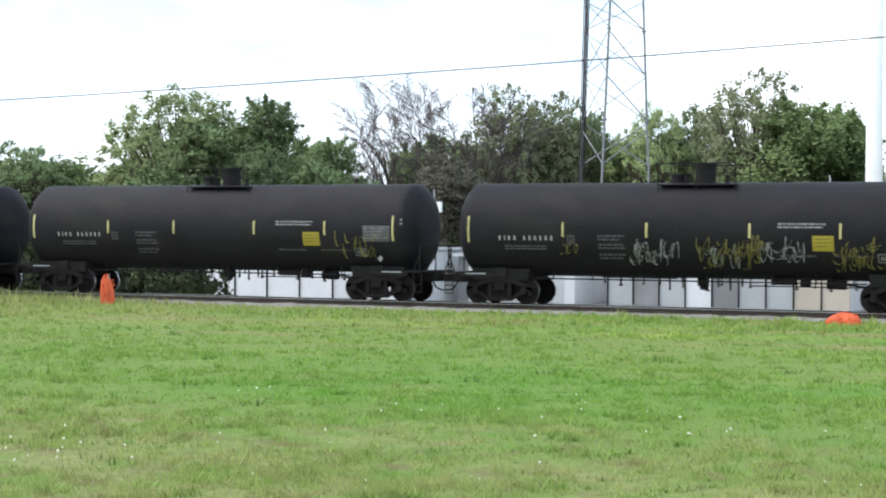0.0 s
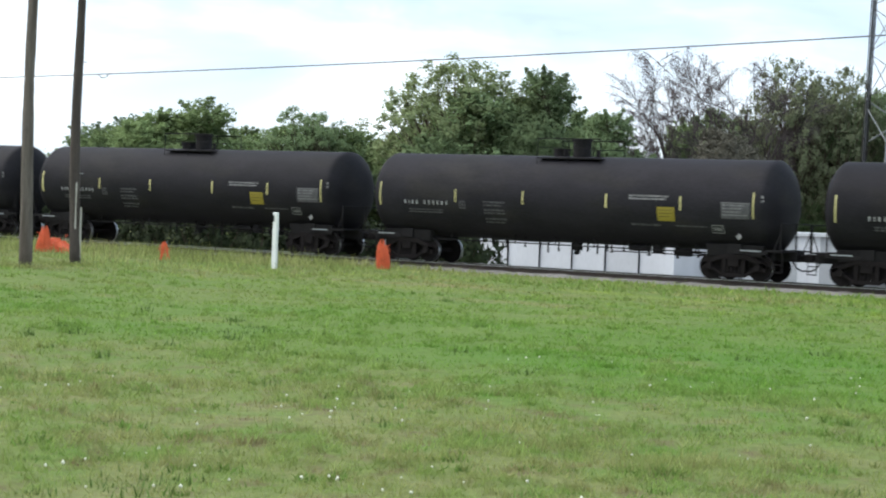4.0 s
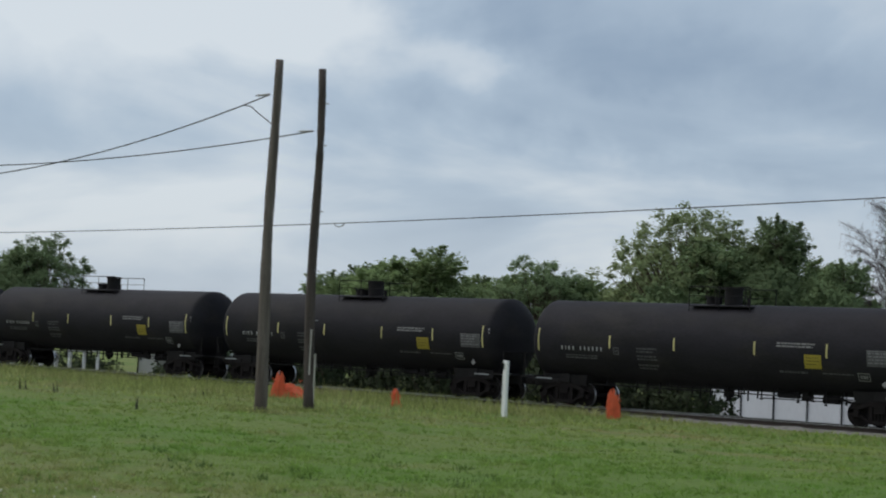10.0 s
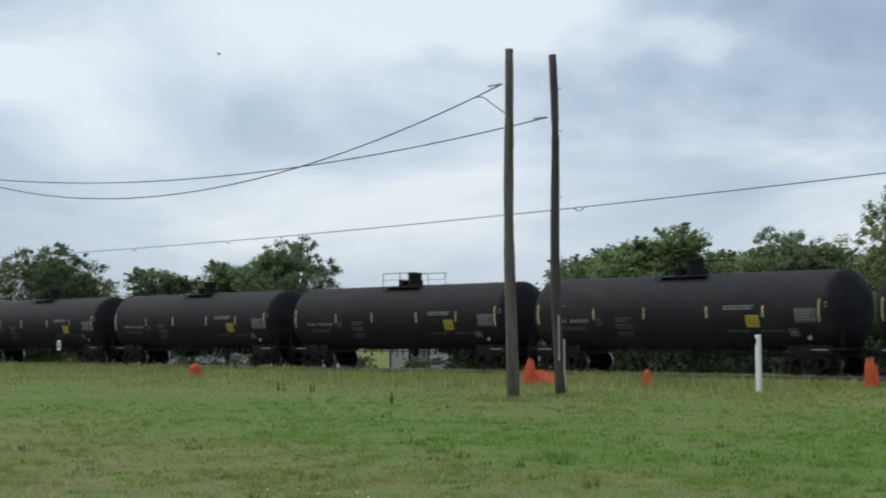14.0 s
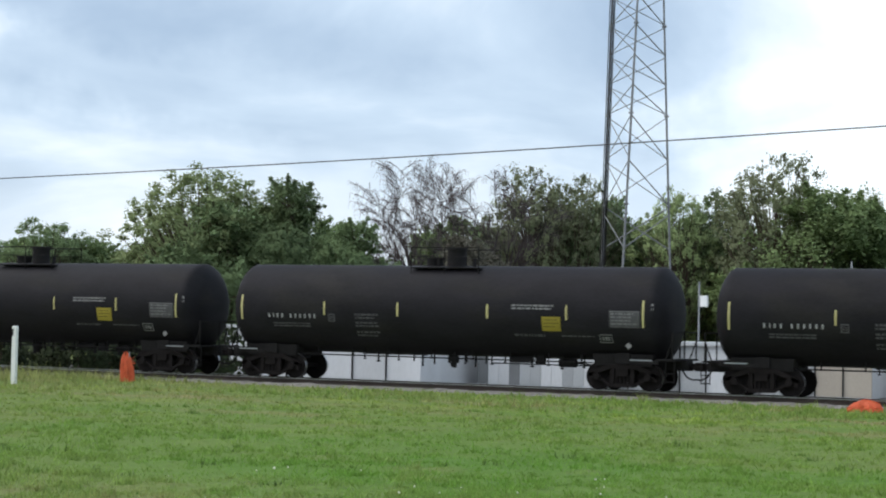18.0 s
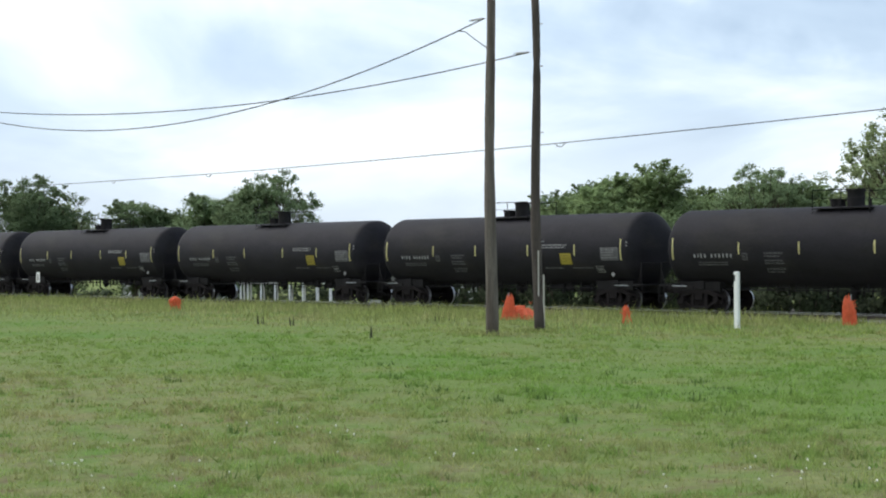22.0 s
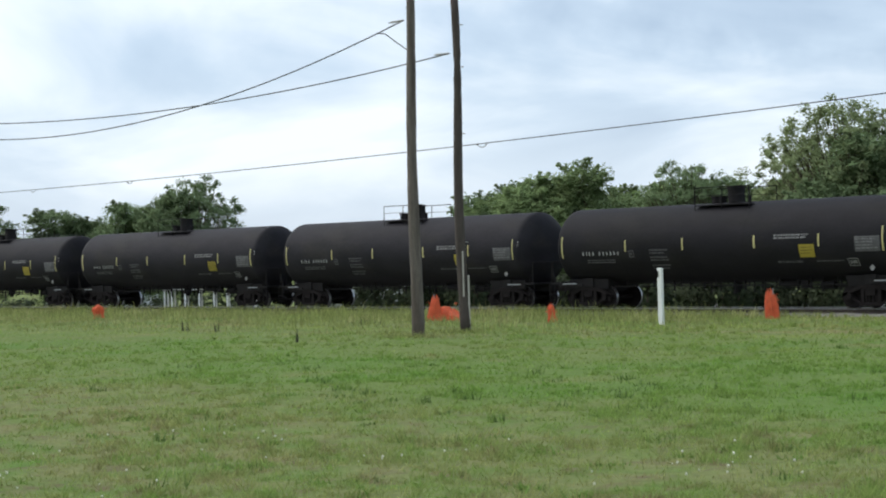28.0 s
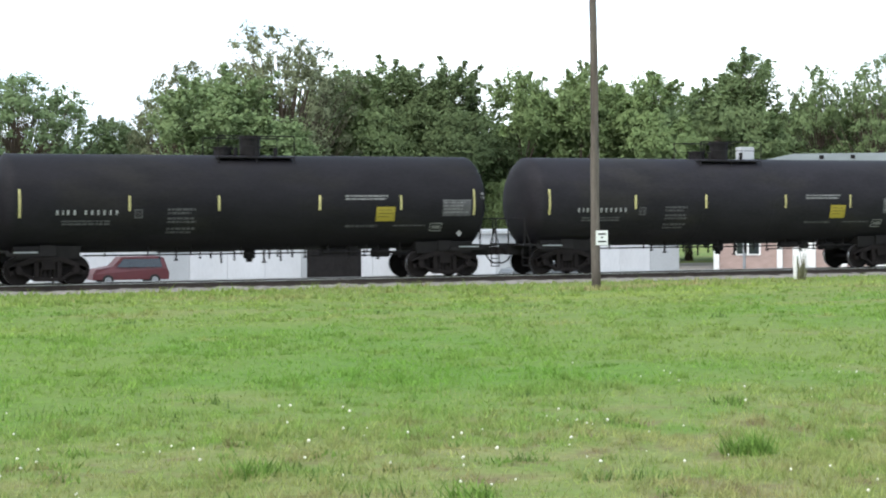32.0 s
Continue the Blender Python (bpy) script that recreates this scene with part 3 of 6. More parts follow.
def make_track():
    # ballast bed with a broken stony surface
    rng = np.random.default_rng(4)
    xs = np.arange(-190, 120, 0.35)
    prof = [(-2.7, -0.14), (-2.35, -0.05), (-2.1, 0.01), (-1.9, 0.05), (-1.7, 0.075), (-1.2, 0.07), (-0.4, 0.06), (0.4, 0.06), (1.2, 0.07), (1.7, 0.07), (2.4, -0.03), (3.2, -0.3), (4.2, -0.7)]
    v = np.array([[(x, TRACK_Y + y + rng.normal(0, 0.05), z + rng.normal(0, 0.02)) for y, z in prof] for x in xs]).reshape(-1, 3)
    n = len(prof)
    i = np.arange((len(xs) - 1) * (n - 1))
    a = (i // (n - 1)) * n + i % (n - 1)
    f = np.stack([a, a + n, a + n + 1, a + 1], 1)
    ob = new("ballast", arrays("ballast", v, f, M_BALLAST))
    tagged(ob, "low bed of grey crushed stone ballast under the rails", "ballast", kind="structure")
    for side, y in (("near", -0.76), ("far", 0.76)):
        rail = tagged(new("rail", None), "worn steel rail with polished head on the sleepers", "rail", "rails of the track", "structure")
        rail.location = (0, TRACK_Y + y, 0)
        bm = bmesh.new()
        prof = ((-0.07, 0.065), (0.07, 0.065), (0.07, 0.08), (0.012, 0.10), (0.012, 0.185), (0.035, 0.195), (0.035, 0.224), (-0.035, 0.224), (-0.035, 0.195), (-0.012, 0.185), (-0.012, 0.10), (-0.07, 0.08))
        e0 = [bm.verts.new((-190, a, b)) for a, b in prof]
        e1 = [bm.verts.new((120, a, b)) for a, b in prof]
        bm.faces.new(e0)
        bm.faces.new(e1[::-1])
        for k in range(len(prof)):
            j = (k + 1) % len(prof)
            bm.faces.new((e0[k], e0[j], e1[j], e1[k]))
        part("rail_web", bm, M_RAIL, rail)
        bm = bmesh.new()
        box(bm, (-35, 0, 0.2325), (310, 0.066, 0.015))
        part("rail_head", bm, M_RAILHEAD, rail, "polished steel rail head")


make_track()


# ---- tank cars ----
PITCH = 18.2
CAR_X = ((0.0, -443.10), (1.0, -428.85), (2.0, -414.24), (4.5, -378.11), (5.0, -370.87), (8.0, -327.13), (12.0, -268.4), (16.0, -209.46), (20.0, -150.33), (24.0, -91.03), (28.0, -31.57), (32.0, 27.90))
TANK_Z, TANK_R = 2.80 - RAIL_Z, 1.58


def on_shell(bm, x0, x1, z0, z1, lift=0.006, side=-1):
    """A thin plate that follows the curve of the tank's flank, z in metres above the rail."""
    n = 6 if z1 - z0 > 0.6 else 3
    rows = []
    for k in range(n + 1):
        z = z0 + (z1 - z0) * k / n
        a = math.asin(max(-1, min(1, (z - TANK_Z) / TANK_R)))
        y = side * (TANK_R + lift) * math.cos(a)
        zz = TANK_Z + (TANK_R + lift) * math.sin(a)
        rows.append((bm.verts.new((x0, y, zz)), bm.verts.new((x1, y, zz))))
    for a, b in zip(rows, rows[1:]):
        bm.faces.new((a[0], a[1], b[1], b[0]))


def bars(bm, x0, x1, z0, z1, words, rng, side=-1):
    """Rows of short bars in place of stencilled lines."""
    lines = max(1, words)
    h = (z1 - z0) / lines
    for i in range(lines):
        x = x0
        end = x0 + (x1 - x0) * rng.uniform(0.7, 1.0)
        while x < end:
            w = rng.uniform(0.06, 0.2)
            on_shell(bm, x, min(x + w, end), z0 + i * h + h * 0.2, z0 + i * h + h * 0.8, side=side)
            x += w + 0.035


def make_truck(parent, x):
    truck = new("truck")
    truck.parent, truck.location = parent, (x, 0, 0)
    for sy in (-1, 1):
        bm = bmesh.new()
        y = sy * 0.98
        # top and bottom chords, columns and pedestal ends round two open windows and the spring nest
        for pts in (
            [(-1.22, 0.56), (-0.84, 0.74), (-0.46, 0.88), (0.46, 0.88), (0.84, 0.74), (1.22, 0.56), (1.18, 0.44), (0.80, 0.60), (0.44, 0.72), (-0.44, 0.72), (-0.80, 0.60), (-1.18, 0.44)],
            [(-1.05, 0.47), (-0.72, 0.42), (-0.42, 0.24), (0.42, 0.24), (0.72, 0.42), (1.05, 0.47), (1.05, 0.36), (0.70, 0.31), (0.42, 0.12), (-0.42, 0.12), (-0.70, 0.31), (-1.05, 0.36)],
            [(-0.42, 0.74), (-0.28, 0.74), (-0.28, 0.22), (-0.42, 0.22)],
            [(0.28, 0.74), (0.42, 0.74), (0.42, 0.22), (0.28, 0.22)],
            [(-1.20, 0.56), (-0.98, 0.64), (-0.98, 0.34), (-1.16, 0.32)],
            [(0.98, 0.64), (1.20, 0.56), (1.16, 0.32), (0.98, 0.34)],
        ):
            f0 = [bm.verts.new((a, y - 0.07, b)) for a, b in pts]
            f1 = [bm.verts.new((a, y + 0.07, b)) for a, b in pts]
            bm.faces.new(f0)
            bm.faces.new(f1[::-1])
            for k in range(len(pts)):
                j = (k + 1) % len(pts)
                bm.faces.new((f0[k], f0[j], f1[j], f1[k]))
        for a in (-0.89, 0.89):
            tube(bm, (a, y - sy * 0.02, 0.46), (a, y + sy * 0.13, 0.46), 0.12, 10)
        for a in (-0.2, -0.07, 0.07, 0.2):
            tube(bm, (a, y, 0.24), (a, y, 0.55), 0.055, 6)
        part("side_frame", bm, M_TRUCK, truck)
    bm = bmesh.new()
    box(bm, (0, 0, 0.62), (0.42, 2.2, 0.26))
    part("bolster", bm, M_TRUCK, truck)
    for a in (-0.89, 0.89):
        bm = bmesh.new()
        for sy in (-1, 1):
            y0, y1 = sy * 0.70, sy * 0.83
            m = Matrix.Translation((0, sy * 0.765, 0)) @ Matrix.Rotation(math.pi / 2, 4, "X")
            bmesh.ops.create_cone(bm, cap_ends=True, segments=28, radius1=0.455, radius2=0.455, depth=0.12, matrix=m)
            m = Matrix.Translation((0, sy * 0.695, 0)) @ Matrix.Rotation(math.pi / 2, 4, "X")
            bmesh.ops.create_cone(bm, cap_ends=True, segments=28, radius1=0.485, radius2=0.485, depth=0.03, matrix=m)
            tube(bm, (0, sy * 0.80, 0), (0, sy * 0.86, 0), 0.16, 12)
        tube(bm, (0, -0.95, 0), (0, 0.95, 0), 0.08, 10)
        ws = part("wheelset", bm, M_TRUCK, truck)
        ws.data.materials.append(M_TREAD)
        for p in ws.data.polygons:
            c = p.center
            if 0.40 < math.hypot(c.x, c.z) < 0.47 and abs(p.normal.y) < 0.1:
                p.material_index = 1
        ws.location = (a, 0, 0.46)
    return truck


def make_tank_car():
    rng = random.Random(5)
    car = new("tank_car")
    tagged(car, "black railway tank car with yellow reflective stripes, rolling on the track", "tank car", "tank cars of the train")
    # shell with rounded heads and weld seams
    bm = bmesh.new()
    prof = []
    # dished heads with a tight knuckle
    head = ((0.46, 0.0), (0.455, 0.30), (0.44, 0.60), (0.41, 0.88), (0.36, 1.10), (0.28, 1.28), (0.18, 1.42), (0.09, 1.52), (0.0, TANK_R))
    prof += [(-7.88 - x, r) for x, r in head]
    prof.append((-7.7, TANK_R))
    for x in (-4.6, -1.5, 1.5, 4.6):
        prof += [(x - 0.10, TANK_R), (x - 0.02, TANK_R), (x, TANK_R + 0.003), (x + 0.02, TANK_R), (x + 0.10, TANK_R)]
    prof.append((7.7, TANK_R))
    prof += [(7.88 + x, r) for x, r in head[::-1]]
    lathe_x(bm, prof, 56, 0, TANK_Z)
    part("tank", bm, M_TANK, car, smooth=True)
    # stripes and panels on both flanks
    for side in (-1, 1):
        for i, x in enumerate((-7.70, -4.28, -1.37, 2.05, 4.93, 7.62)):
            bm = bmesh.new()
            tall = i in (0, 5)
            z = 2.79 - RAIL_Z
            on_shell(bm, x - 0.035, x + 0.035, z - (0.44 if tall else 0.24), z + (0.44 if tall else 0.24), side=side)
            part("reflective_stripe", bm, M_YELLOW, car)
        bm = bmesh.new()
        on_shell(bm, 4.05, 4.72, 2.41 - 0.24 - RAIL_Z, 2.41 + 0.24 - RAIL_Z, 0.012, side)
        panel = part("warning_panel", bm, M_YPLATE, car, "yellow panel with dark bars of writing")
        bm = bmesh.new()
        for z, x1 in ((2.53, 4.62), (2.42, 4.66), (2.31, 4.52)):
            on_shell(bm, 4.12, x1, z - RAIL_Z, z + 0.022 - RAIL_Z, 0.018, side)
        bar = new("panel_bar", mesh_of("panel_bar", bm, M_PBAR))
        bar.parent = panel
        tagged(bar, kind="stuff")
        bm = bmesh.new()
        x = -6.60
        for w in (0.15, 0.10, 0.15, 0.17, 0, 0.15, 0.15, 0.15, 0.15, 0.15, 0.15):
            if w:
                on_shell(bm, x + 0.02, x + 0.02 + w * 0.42, 2.43 - RAIL_Z, 2.58 - RAIL_Z, side=side)
            x += (w + 0.045) if w else 0.14
        tagged(part("reporting_mark", bm, M_LETTER, car, "white stencilled bars"), kind="stuff")
        bm = bmesh.new()
        bars(bm, -6.4, -4.7, 2.10 - RAIL_Z, 2.28 - RAIL_Z, 2, rng, side)
        for z0, z1, w in ((2.42, 2.53, 0.82), (2.53, 2.65, 0.95), (2.25, 2.36, 1.0), (2.14, 2.25, 0.98), (1.92, 2.04, 1.05), (1.81, 1.92, 0.9)):
            bars(bm, -3.05, -3.05 + w, z0 - RAIL_Z, z1 - RAIL_Z, 1, rng, side)
        # small square emblem: a frame of four bars with two inside
        for x0, x1, z0, z1 in ((-4.12, -3.86, 2.56, 2.60), (-4.12, -3.86, 2.32, 2.36), (-4.12, -4.08, 2.36, 2.56), (-3.90, -3.86, 2.36, 2.56), (-4.04, -4.01, 2.40, 2.52), (-3.97, -3.94, 2.40, 2.52)):
            on_shell(bm, x0, x1, z0 - RAIL_Z, z1 - RAIL_Z, side=side)
        bars(bm, 3.0, 4.6, 1.95 - RAIL_Z, 2.08 - RAIL_Z, 1, rng, side)
        bars(bm, 4.7, 6.0, 1.98 - RAIL_Z, 2.06 - RAIL_Z, 1, rng, side)
        tagged(part("data_stencil", bm, M_DATA, car, "faded grey stencil bars"), kind="stuff")
        bm = bmesh.new()
        bars(bm, 2.95, 4.5, 2.86 - RAIL_Z, 3.06 - RAIL_Z, 2, rng, side)
        bars(bm, 7.80, 8.02, 2.88 - RAIL_Z, 3.16 - RAIL_Z, 2, rng, side * 0.99)
        for x0, x1, z0, z1 in ((6.05, 6.5, 2.07, 2.10), (6.05, 6.5, 1.82, 1.85), (6.05, 6.08, 1.85, 2.07), (6.47, 6.5, 1.85, 2.07), (6.14, 6.22, 1.90, 2.02), (6.25, 6.33, 1.90, 2.02), (6.35, 6.42, 1.90, 2.02)):
            on_shell(bm, x0, x1, z0 - RAIL_Z, z1 - RAIL_Z, side=side)
        tagged(part("notice_stencil", bm, M_PLACARD, car, "pale stencil bars"), kind="stuff")
        bm = bmesh.new()
        on_shell(bm, 6.45, 7.5, 2.33 - RAIL_Z, 2.87 - RAIL_Z, 0.006, side)
        block = part("test_data_block", bm, M_DATA, car, "faded grey data block with rows of bars")
        bm = bmesh.new()
        for z in (2.74, 2.63, 2.52, 2.41):
            bars(bm, 6.50, 7.46, z - RAIL_Z, z + 0.09 - RAIL_Z, 1, rng, side * 1.004)
        on_shell(bm, 6.45, 7.5, 2.85 - RAIL_Z, 2.88 - RAIL_Z, 0.012, side)
        rows = new("data_bar", mesh_of("data_bar", bm, M_ROWS))
        rows.parent = block
        tagged(rows, kind="stuff")
    for s in (-1, 1):
        bm = bmesh.new()
        d = 0.115
        y = s * 1.45
        q = [bm.verts.new(p) for p in ((7.1 - d, y, 1.5), (7.1, y, 1.5 - d), (7.1 + d, y, 1.5), (7.1, y, 1.5 + d))]
        q2 = [bm.verts.new((v.co.x, y - s * 0.01, v.co.z)) for v in q]
        bm.faces.new(q)
        bm.faces.new(q2[::-1])
        for k in range(4):
            bm.faces.new((q[k], q[(k + 1) % 4], q2[(k + 1) % 4], q2[k]))
        part("hazard_placard", bm, M_PLACARD, car, "small pale diamond plate")
    # top fittings
    top = TANK_Z + TANK_R
    bm = bmesh.new()
    tube(bm, (0.15, 0, top - 0.12), (0.15, 0, top + 0.54), 0.34, 20)
    tube(bm, (0.15, 0, top + 0.54), (0.15, 0, top + 0.62), 0.38, 20)
    part("fittings_housing", bm, M_UNDER, car)
    bm = bmesh.new()
    tube(bm, (-0.75, 0.1, top - 0.1), (-0.75, 0.1, top + 0.22), 0.30, 16)
    tube(bm, (-0.75, 0.1, top + 0.22), (-0.75, 0.1, top + 0.28), 0.34, 16)
    part("manway_cover", bm, M_UNDER, car)
    for a in (-0.42, 0.95):
        bm = bmesh.new()
        tube(bm, (a, -0.25, top - 0.1), (a, -0.25, top + 0.24), 0.07, 8)
        part("safety_valve", bm, M_UNDER, car)
    for y in (-0.72, 0.72):
        bm = bmesh.new()
        box(bm, (0.1, y, top - 0.10), (2.6, 0.36, 0.03))
        part("grating_platform", bm, M_UNDER, car)
    for sy in (-1, 1):
        bm = bmesh.new()
        y = sy * 0.92
        for a in (-1.2, 0.1, 1.4):
            tube(bm, (a, y, top - 0.30), (a, y, top + 0.60), 0.018, 6)
        tube(bm, (-1.2, y, top + 0.60), (1.4, y, top + 0.60), 0.018, 6)
        tube(bm, (-1.2, y, top + 0.28), (1.4, y, top + 0.28), 0.010, 6)
        part("platform_railing", bm, M_UNDER, car)
    # underframe
    for s in (-1, 1):
        bm = bmesh.new()
        box(bm, (s * 7.3, 0, 0.88), (2.9, 0.7, 0.34))
        box(bm, (s * 6.75, 0, 1.08), (0.5, 2.1, 0.34))
        box(bm, (s * 6.75, 0, 1.02), (2.0, 1.9, 0.40), None, 1.06)
        part("stub_sill", bm, M_UNDER, car)
        bm = bmesh.new()
        box(bm, (s * 8.30, 0, 1.06), (0.62, 2.7, 0.06))
        box(bm, (s * 7.45, -1.34, 0.98), (1.3, 0.05, 0.10))
        box(bm, (s * 7.45, 1.34, 0.98), (1.3, 0.05, 0.10))
        part("end_platform", bm, M_UNDER, car)
        # pale strip on each side, lighter than the rest of the frame
        for y in (-1.375, 1.375):
            bm = bmesh.new()
            box(bm, (s * 7.5, y, 1.04), (0.75, 0.03, 0.045))
            part("pad_edge", bm, M_GALV, car, "pale steel edge strip")
        bm = bmesh.new()
        for y in (-1.3, 0.0, 1.3):
            tube(bm, (s * 8.55, y, 1.06), (s * 8.55, y, 1.98), 0.026, 6)
        tube(bm, (s * 8.55, -1.3, 1.98), (s * 8.55, 1.3, 1.98), 0.02, 6)
        for y in (-1.3, 1.3):
            tube(bm, (s * 8.32, y, 1.06), (s * 8.55, y, 1.7), 0.024, 6)
        part("end_handrail", bm, M_UNDER, car)
        bm = bmesh.new()
        box(bm, (s * 8.75, 0, 0.85), (0.55, 0.16, 0.2))
        box(bm, (s * 9.02, 0.03 * s, 0.85), (0.18, 0.3, 0.28))
        part("coupler", bm, M_TRUCK, car, bevel=0.02)
        bm = bmesh.new()
        path_tube(bm, [(s * 8.6, -0.35, 0.75), (s * 8.75, -0.36, 0.52), (s * 8.95, -0.34, 0.42), (s * 9.09, -0.32, 0.44)], 0.03, 6)
        part("brake_hose", bm, M_UNDER, car)
        bm = bmesh.new()
        for z in (0.35, 0.62):
            tube(bm, (s * 8.35, -1.35, z), (s * 8.65, -1.35, z), 0.018, 5)
        for x in (8.35, 8.65):
            tube(bm, (s * x, -1.35, 0.33), (s * x, -1.35, 1.06), 0.018, 5)
        part("sill_step", bm, M_UNDER, car)
        make_truck(car, s * 6.75)
    bm = bmesh.new()
    for i, x in enumerate((-5.6, -4.9, -3.5, -2.1, -0.4, 1.2, 2.6, 4.0, 5.2)):
        if i:
            tube(bm, (x, -0.75, 0.86), (x, -0.75, 1.35), 0.028, 5)
    tube(bm, (-5.6, -0.75, 0.90), (5.6, -0.75, 0.90), 0.024, 6)
    part("brake_pipe", bm, M_UNDER, car)
    bm = bmesh.new()
    tube(bm, (0.1, 0, 0.72), (0.1, 0, 1.1), 0.20, 12)
    tube(bm, (0.1, 0, 0.60), (0.1, 0, 0.74), 0.11, 10)
    part("bottom_outlet", bm, M_UNDER, car)
    for x, z in ((-1.3, 0.74), (-0.95, 0.58), (-0.5, 0.66), (0.7, 0.70), (1.1, 0.62), (1.5, 0.74)):
        bm = bmesh.new()
        tube(bm, (x, -0.3, z), (x, -0.3, 1.12), 0.035, 5)
        part("drain_pipe", bm, M_UNDER, car)
    # hangers, short stubs and a second thin line under the shell
    for x, z, w in ((-3.1, 0.80, 0.03), (-2.55, 0.72, 0.05), (-1.75, 0.78, 0.025), (0.42, 0.60, 0.06), (0.9, 0.80, 0.03), (1.85, 0.74, 0.04), (2.35, 0.82, 0.03), (3.35, 0.70, 0.05), (3.95, 0.76, 0.03), (4.45, 0.66, 0.04), (5.25, 0.72, 0.03)):
        bm = bmesh.new()
        box(bm, (x, -0.62, (z + 1.22) / 2), (w, 0.05, 1.22 - z))
        box(bm, (x, -0.62, z), (w * 2.4, 0.09, 0.05))
        part("hanger", bm, M_UNDER, car)
    bm = bmesh.new()
    tube(bm, (1.9, -0.62, 0.78), (5.6, -0.62, 0.78), 0.02, 6)
    part("brake_rod", bm, M_UNDER, car)
    bm = bmesh.new()
    tube(bm, (-3.2, -0.62, 0.98), (-0.6, -0.62, 0.98), 0.02, 6)
    part("brake_rod", bm, M_UNDER, car)
    bm = bmesh.new()
    tube(bm, (4.3, -0.45, 0.86), (4.9, -0.45, 0.86), 0.15, 12)
    tube(bm, (4.9, -0.45, 0.86), (5.6, -0.45, 0.80), 0.03, 6)
    part("brake_cylinder", bm, M_UNDER, car)
    bm = bmesh.new()
    box(bm, (3.6, -0.45, 0.95), (0.3, 0.25, 0.36))
    part("control_valve", bm, M_UNDER, car)
    bm = bmesh.new()
    tube(bm, (2.5, -0.45, 0.94), (3.3, -0.45, 0.94), 0.12, 12)
    part("air_reservoir", bm, M_UNDER, car)
    return car


FIRST_CAR, LAST_CAR = -9, 26
CARS = {}


def car_x(t, k):
    return t + k * PITCH + 7.7


CARS[FIRST_CAR] = make_tank_car()
for k in range(FIRST_CAR + 1, LAST_CAR + 1):
    CARS[k] = copy_thing(CARS[FIRST_CAR], pose(0, TRACK_Y, RAIL_Z))
for k in CARS:
    CARS[k].matrix_basis = pose(car_x(CAR_X[0][1], k), TRACK_Y, RAIL_Z)


def spray(car, x0, x1, z0, z1, mat, n, seed):
    """Scrawled spray-paint strokes on the flank of one car."""
    rng = random.Random(seed)
    bm = bmesh.new()
    for i in range(n):
        cx, cz = rng.uniform(x0, x1), rng.uniform(z0, z1)
        a, w, h = rng.uniform(0, 6.3), rng.uniform(0.10, 0.30), rng.uniform(0.08, 0.28)
        turns = rng.uniform(3.0, 9.0)
        prev = None
        for k in range(23):
            f = k / 22
            x = cx + w * (f - 0.5) * rng.choice((1.6, 1.7)) + 0.5 * w * math.cos(a + turns * f)
            z = cz + h * math.sin(a + turns * f * 1.4)
            e = math.asin(max(-0.98, min(0.98, (z - TANK_Z) / TANK_R)))
            y, zz = -(TANK_R + 0.011) * math.cos(e), TANK_Z + (TANK_R + 0.011) * math.sin(e)
            t = 0.009 + 0.005 * math.sin(3 * f)
            cur = (bm.verts.new((x - t, y, zz - t)), bm.verts.new((x + t, y, zz + t)))
            if prev:
                bm.faces.new((prev[0], cur[0], cur[1], prev[1]))
            prev = cur
    tagged(part("spray_paint_scrawl", bm, mat, car, "loose spray-painted scrawl"), kind="stuff")


for k, x0, x1, mat, n, seed in ((23, -1.9, -0.5, M_GRAF_W, 13, 1), (23, 0.4, 2.3, M_GRAF_Y, 26, 2), (23, 0.5, 2.2, M_GRAF_W, 6, 7), (23, 2.5, 3.8, M_GRAF_W, 13, 3), (23, 4.9, 7.0, M_GRAF_Y, 30, 4), (22, 5.2, 6.8, M_GRAF_Y, 9, 5), (23, -4.7, -3.9, M_GRAF_Y, 3, 6)):
    spray(CARS[k], x0, x1, 1.75 - RAIL_Z, 2.45 - RAIL_Z, mat, n, seed)
tagged(CARS[23], "black railway tank car with white and yellow spray-painted scrawl")


# ---- poles, wires, posts ----
def make_pole(name, x, y, h, r0, r1, mat, label, lean=(0, 0), base=0.0, wob=0.03, seed=1):
    rng = random.Random(seed)
    ob = new(name)
    ob.location = (x, y, base)
    bm = bmesh.new()
    pts, rs = [], []
    n = 16
    for i in range(n + 1):
        f = i / n
        pts.append((lean[0] * f + wob * math.sin(f * 7 + seed), lean[1] * f + wob * math.cos(f * 5 + seed), -0.15 + (h + 0.15) * f))
        rs.append(r0 + (r1 - r0) * f + rng.uniform(-0.008, 0.008))
    path_tube(bm, pts, rs, 14)
    part("shaft", bm, mat, ob, smooth=True)
    tagged(ob, label, "utility pole", "utility poles")
    return ob


def wire(name, a, b, sag, r=0.022, label="thin dark overhead wire", skew=0.0):
    a, b = Vector(a), Vector(b)
    bm = bmesh.new()
    pts = []
    n = 28
    for i in range(n + 1):
        f = i / n
        p = a.lerp(b, f)
        p.z -= sag * 4 * f * (1 - f) * (1 + skew * (f - 0.5))
        pts.append(p)
    path_tube(bm, pts, r, 5)
    ob = new(name, mesh_of(name, bm, M_WIRE))
    tagged(ob, label, "wire", "overhead wires")
    return ob


PA = (*polar(-46.77, 54.7), 10.93)
PB = (*polar(-45.22, 58.9), 11.38)
PL = (*polar(-64.18, 88.0), 10.85)
PR = (*polar(28.32, 56.6), 11.84)
FAR = (*polar(-65.4, 160.0), 8.4)


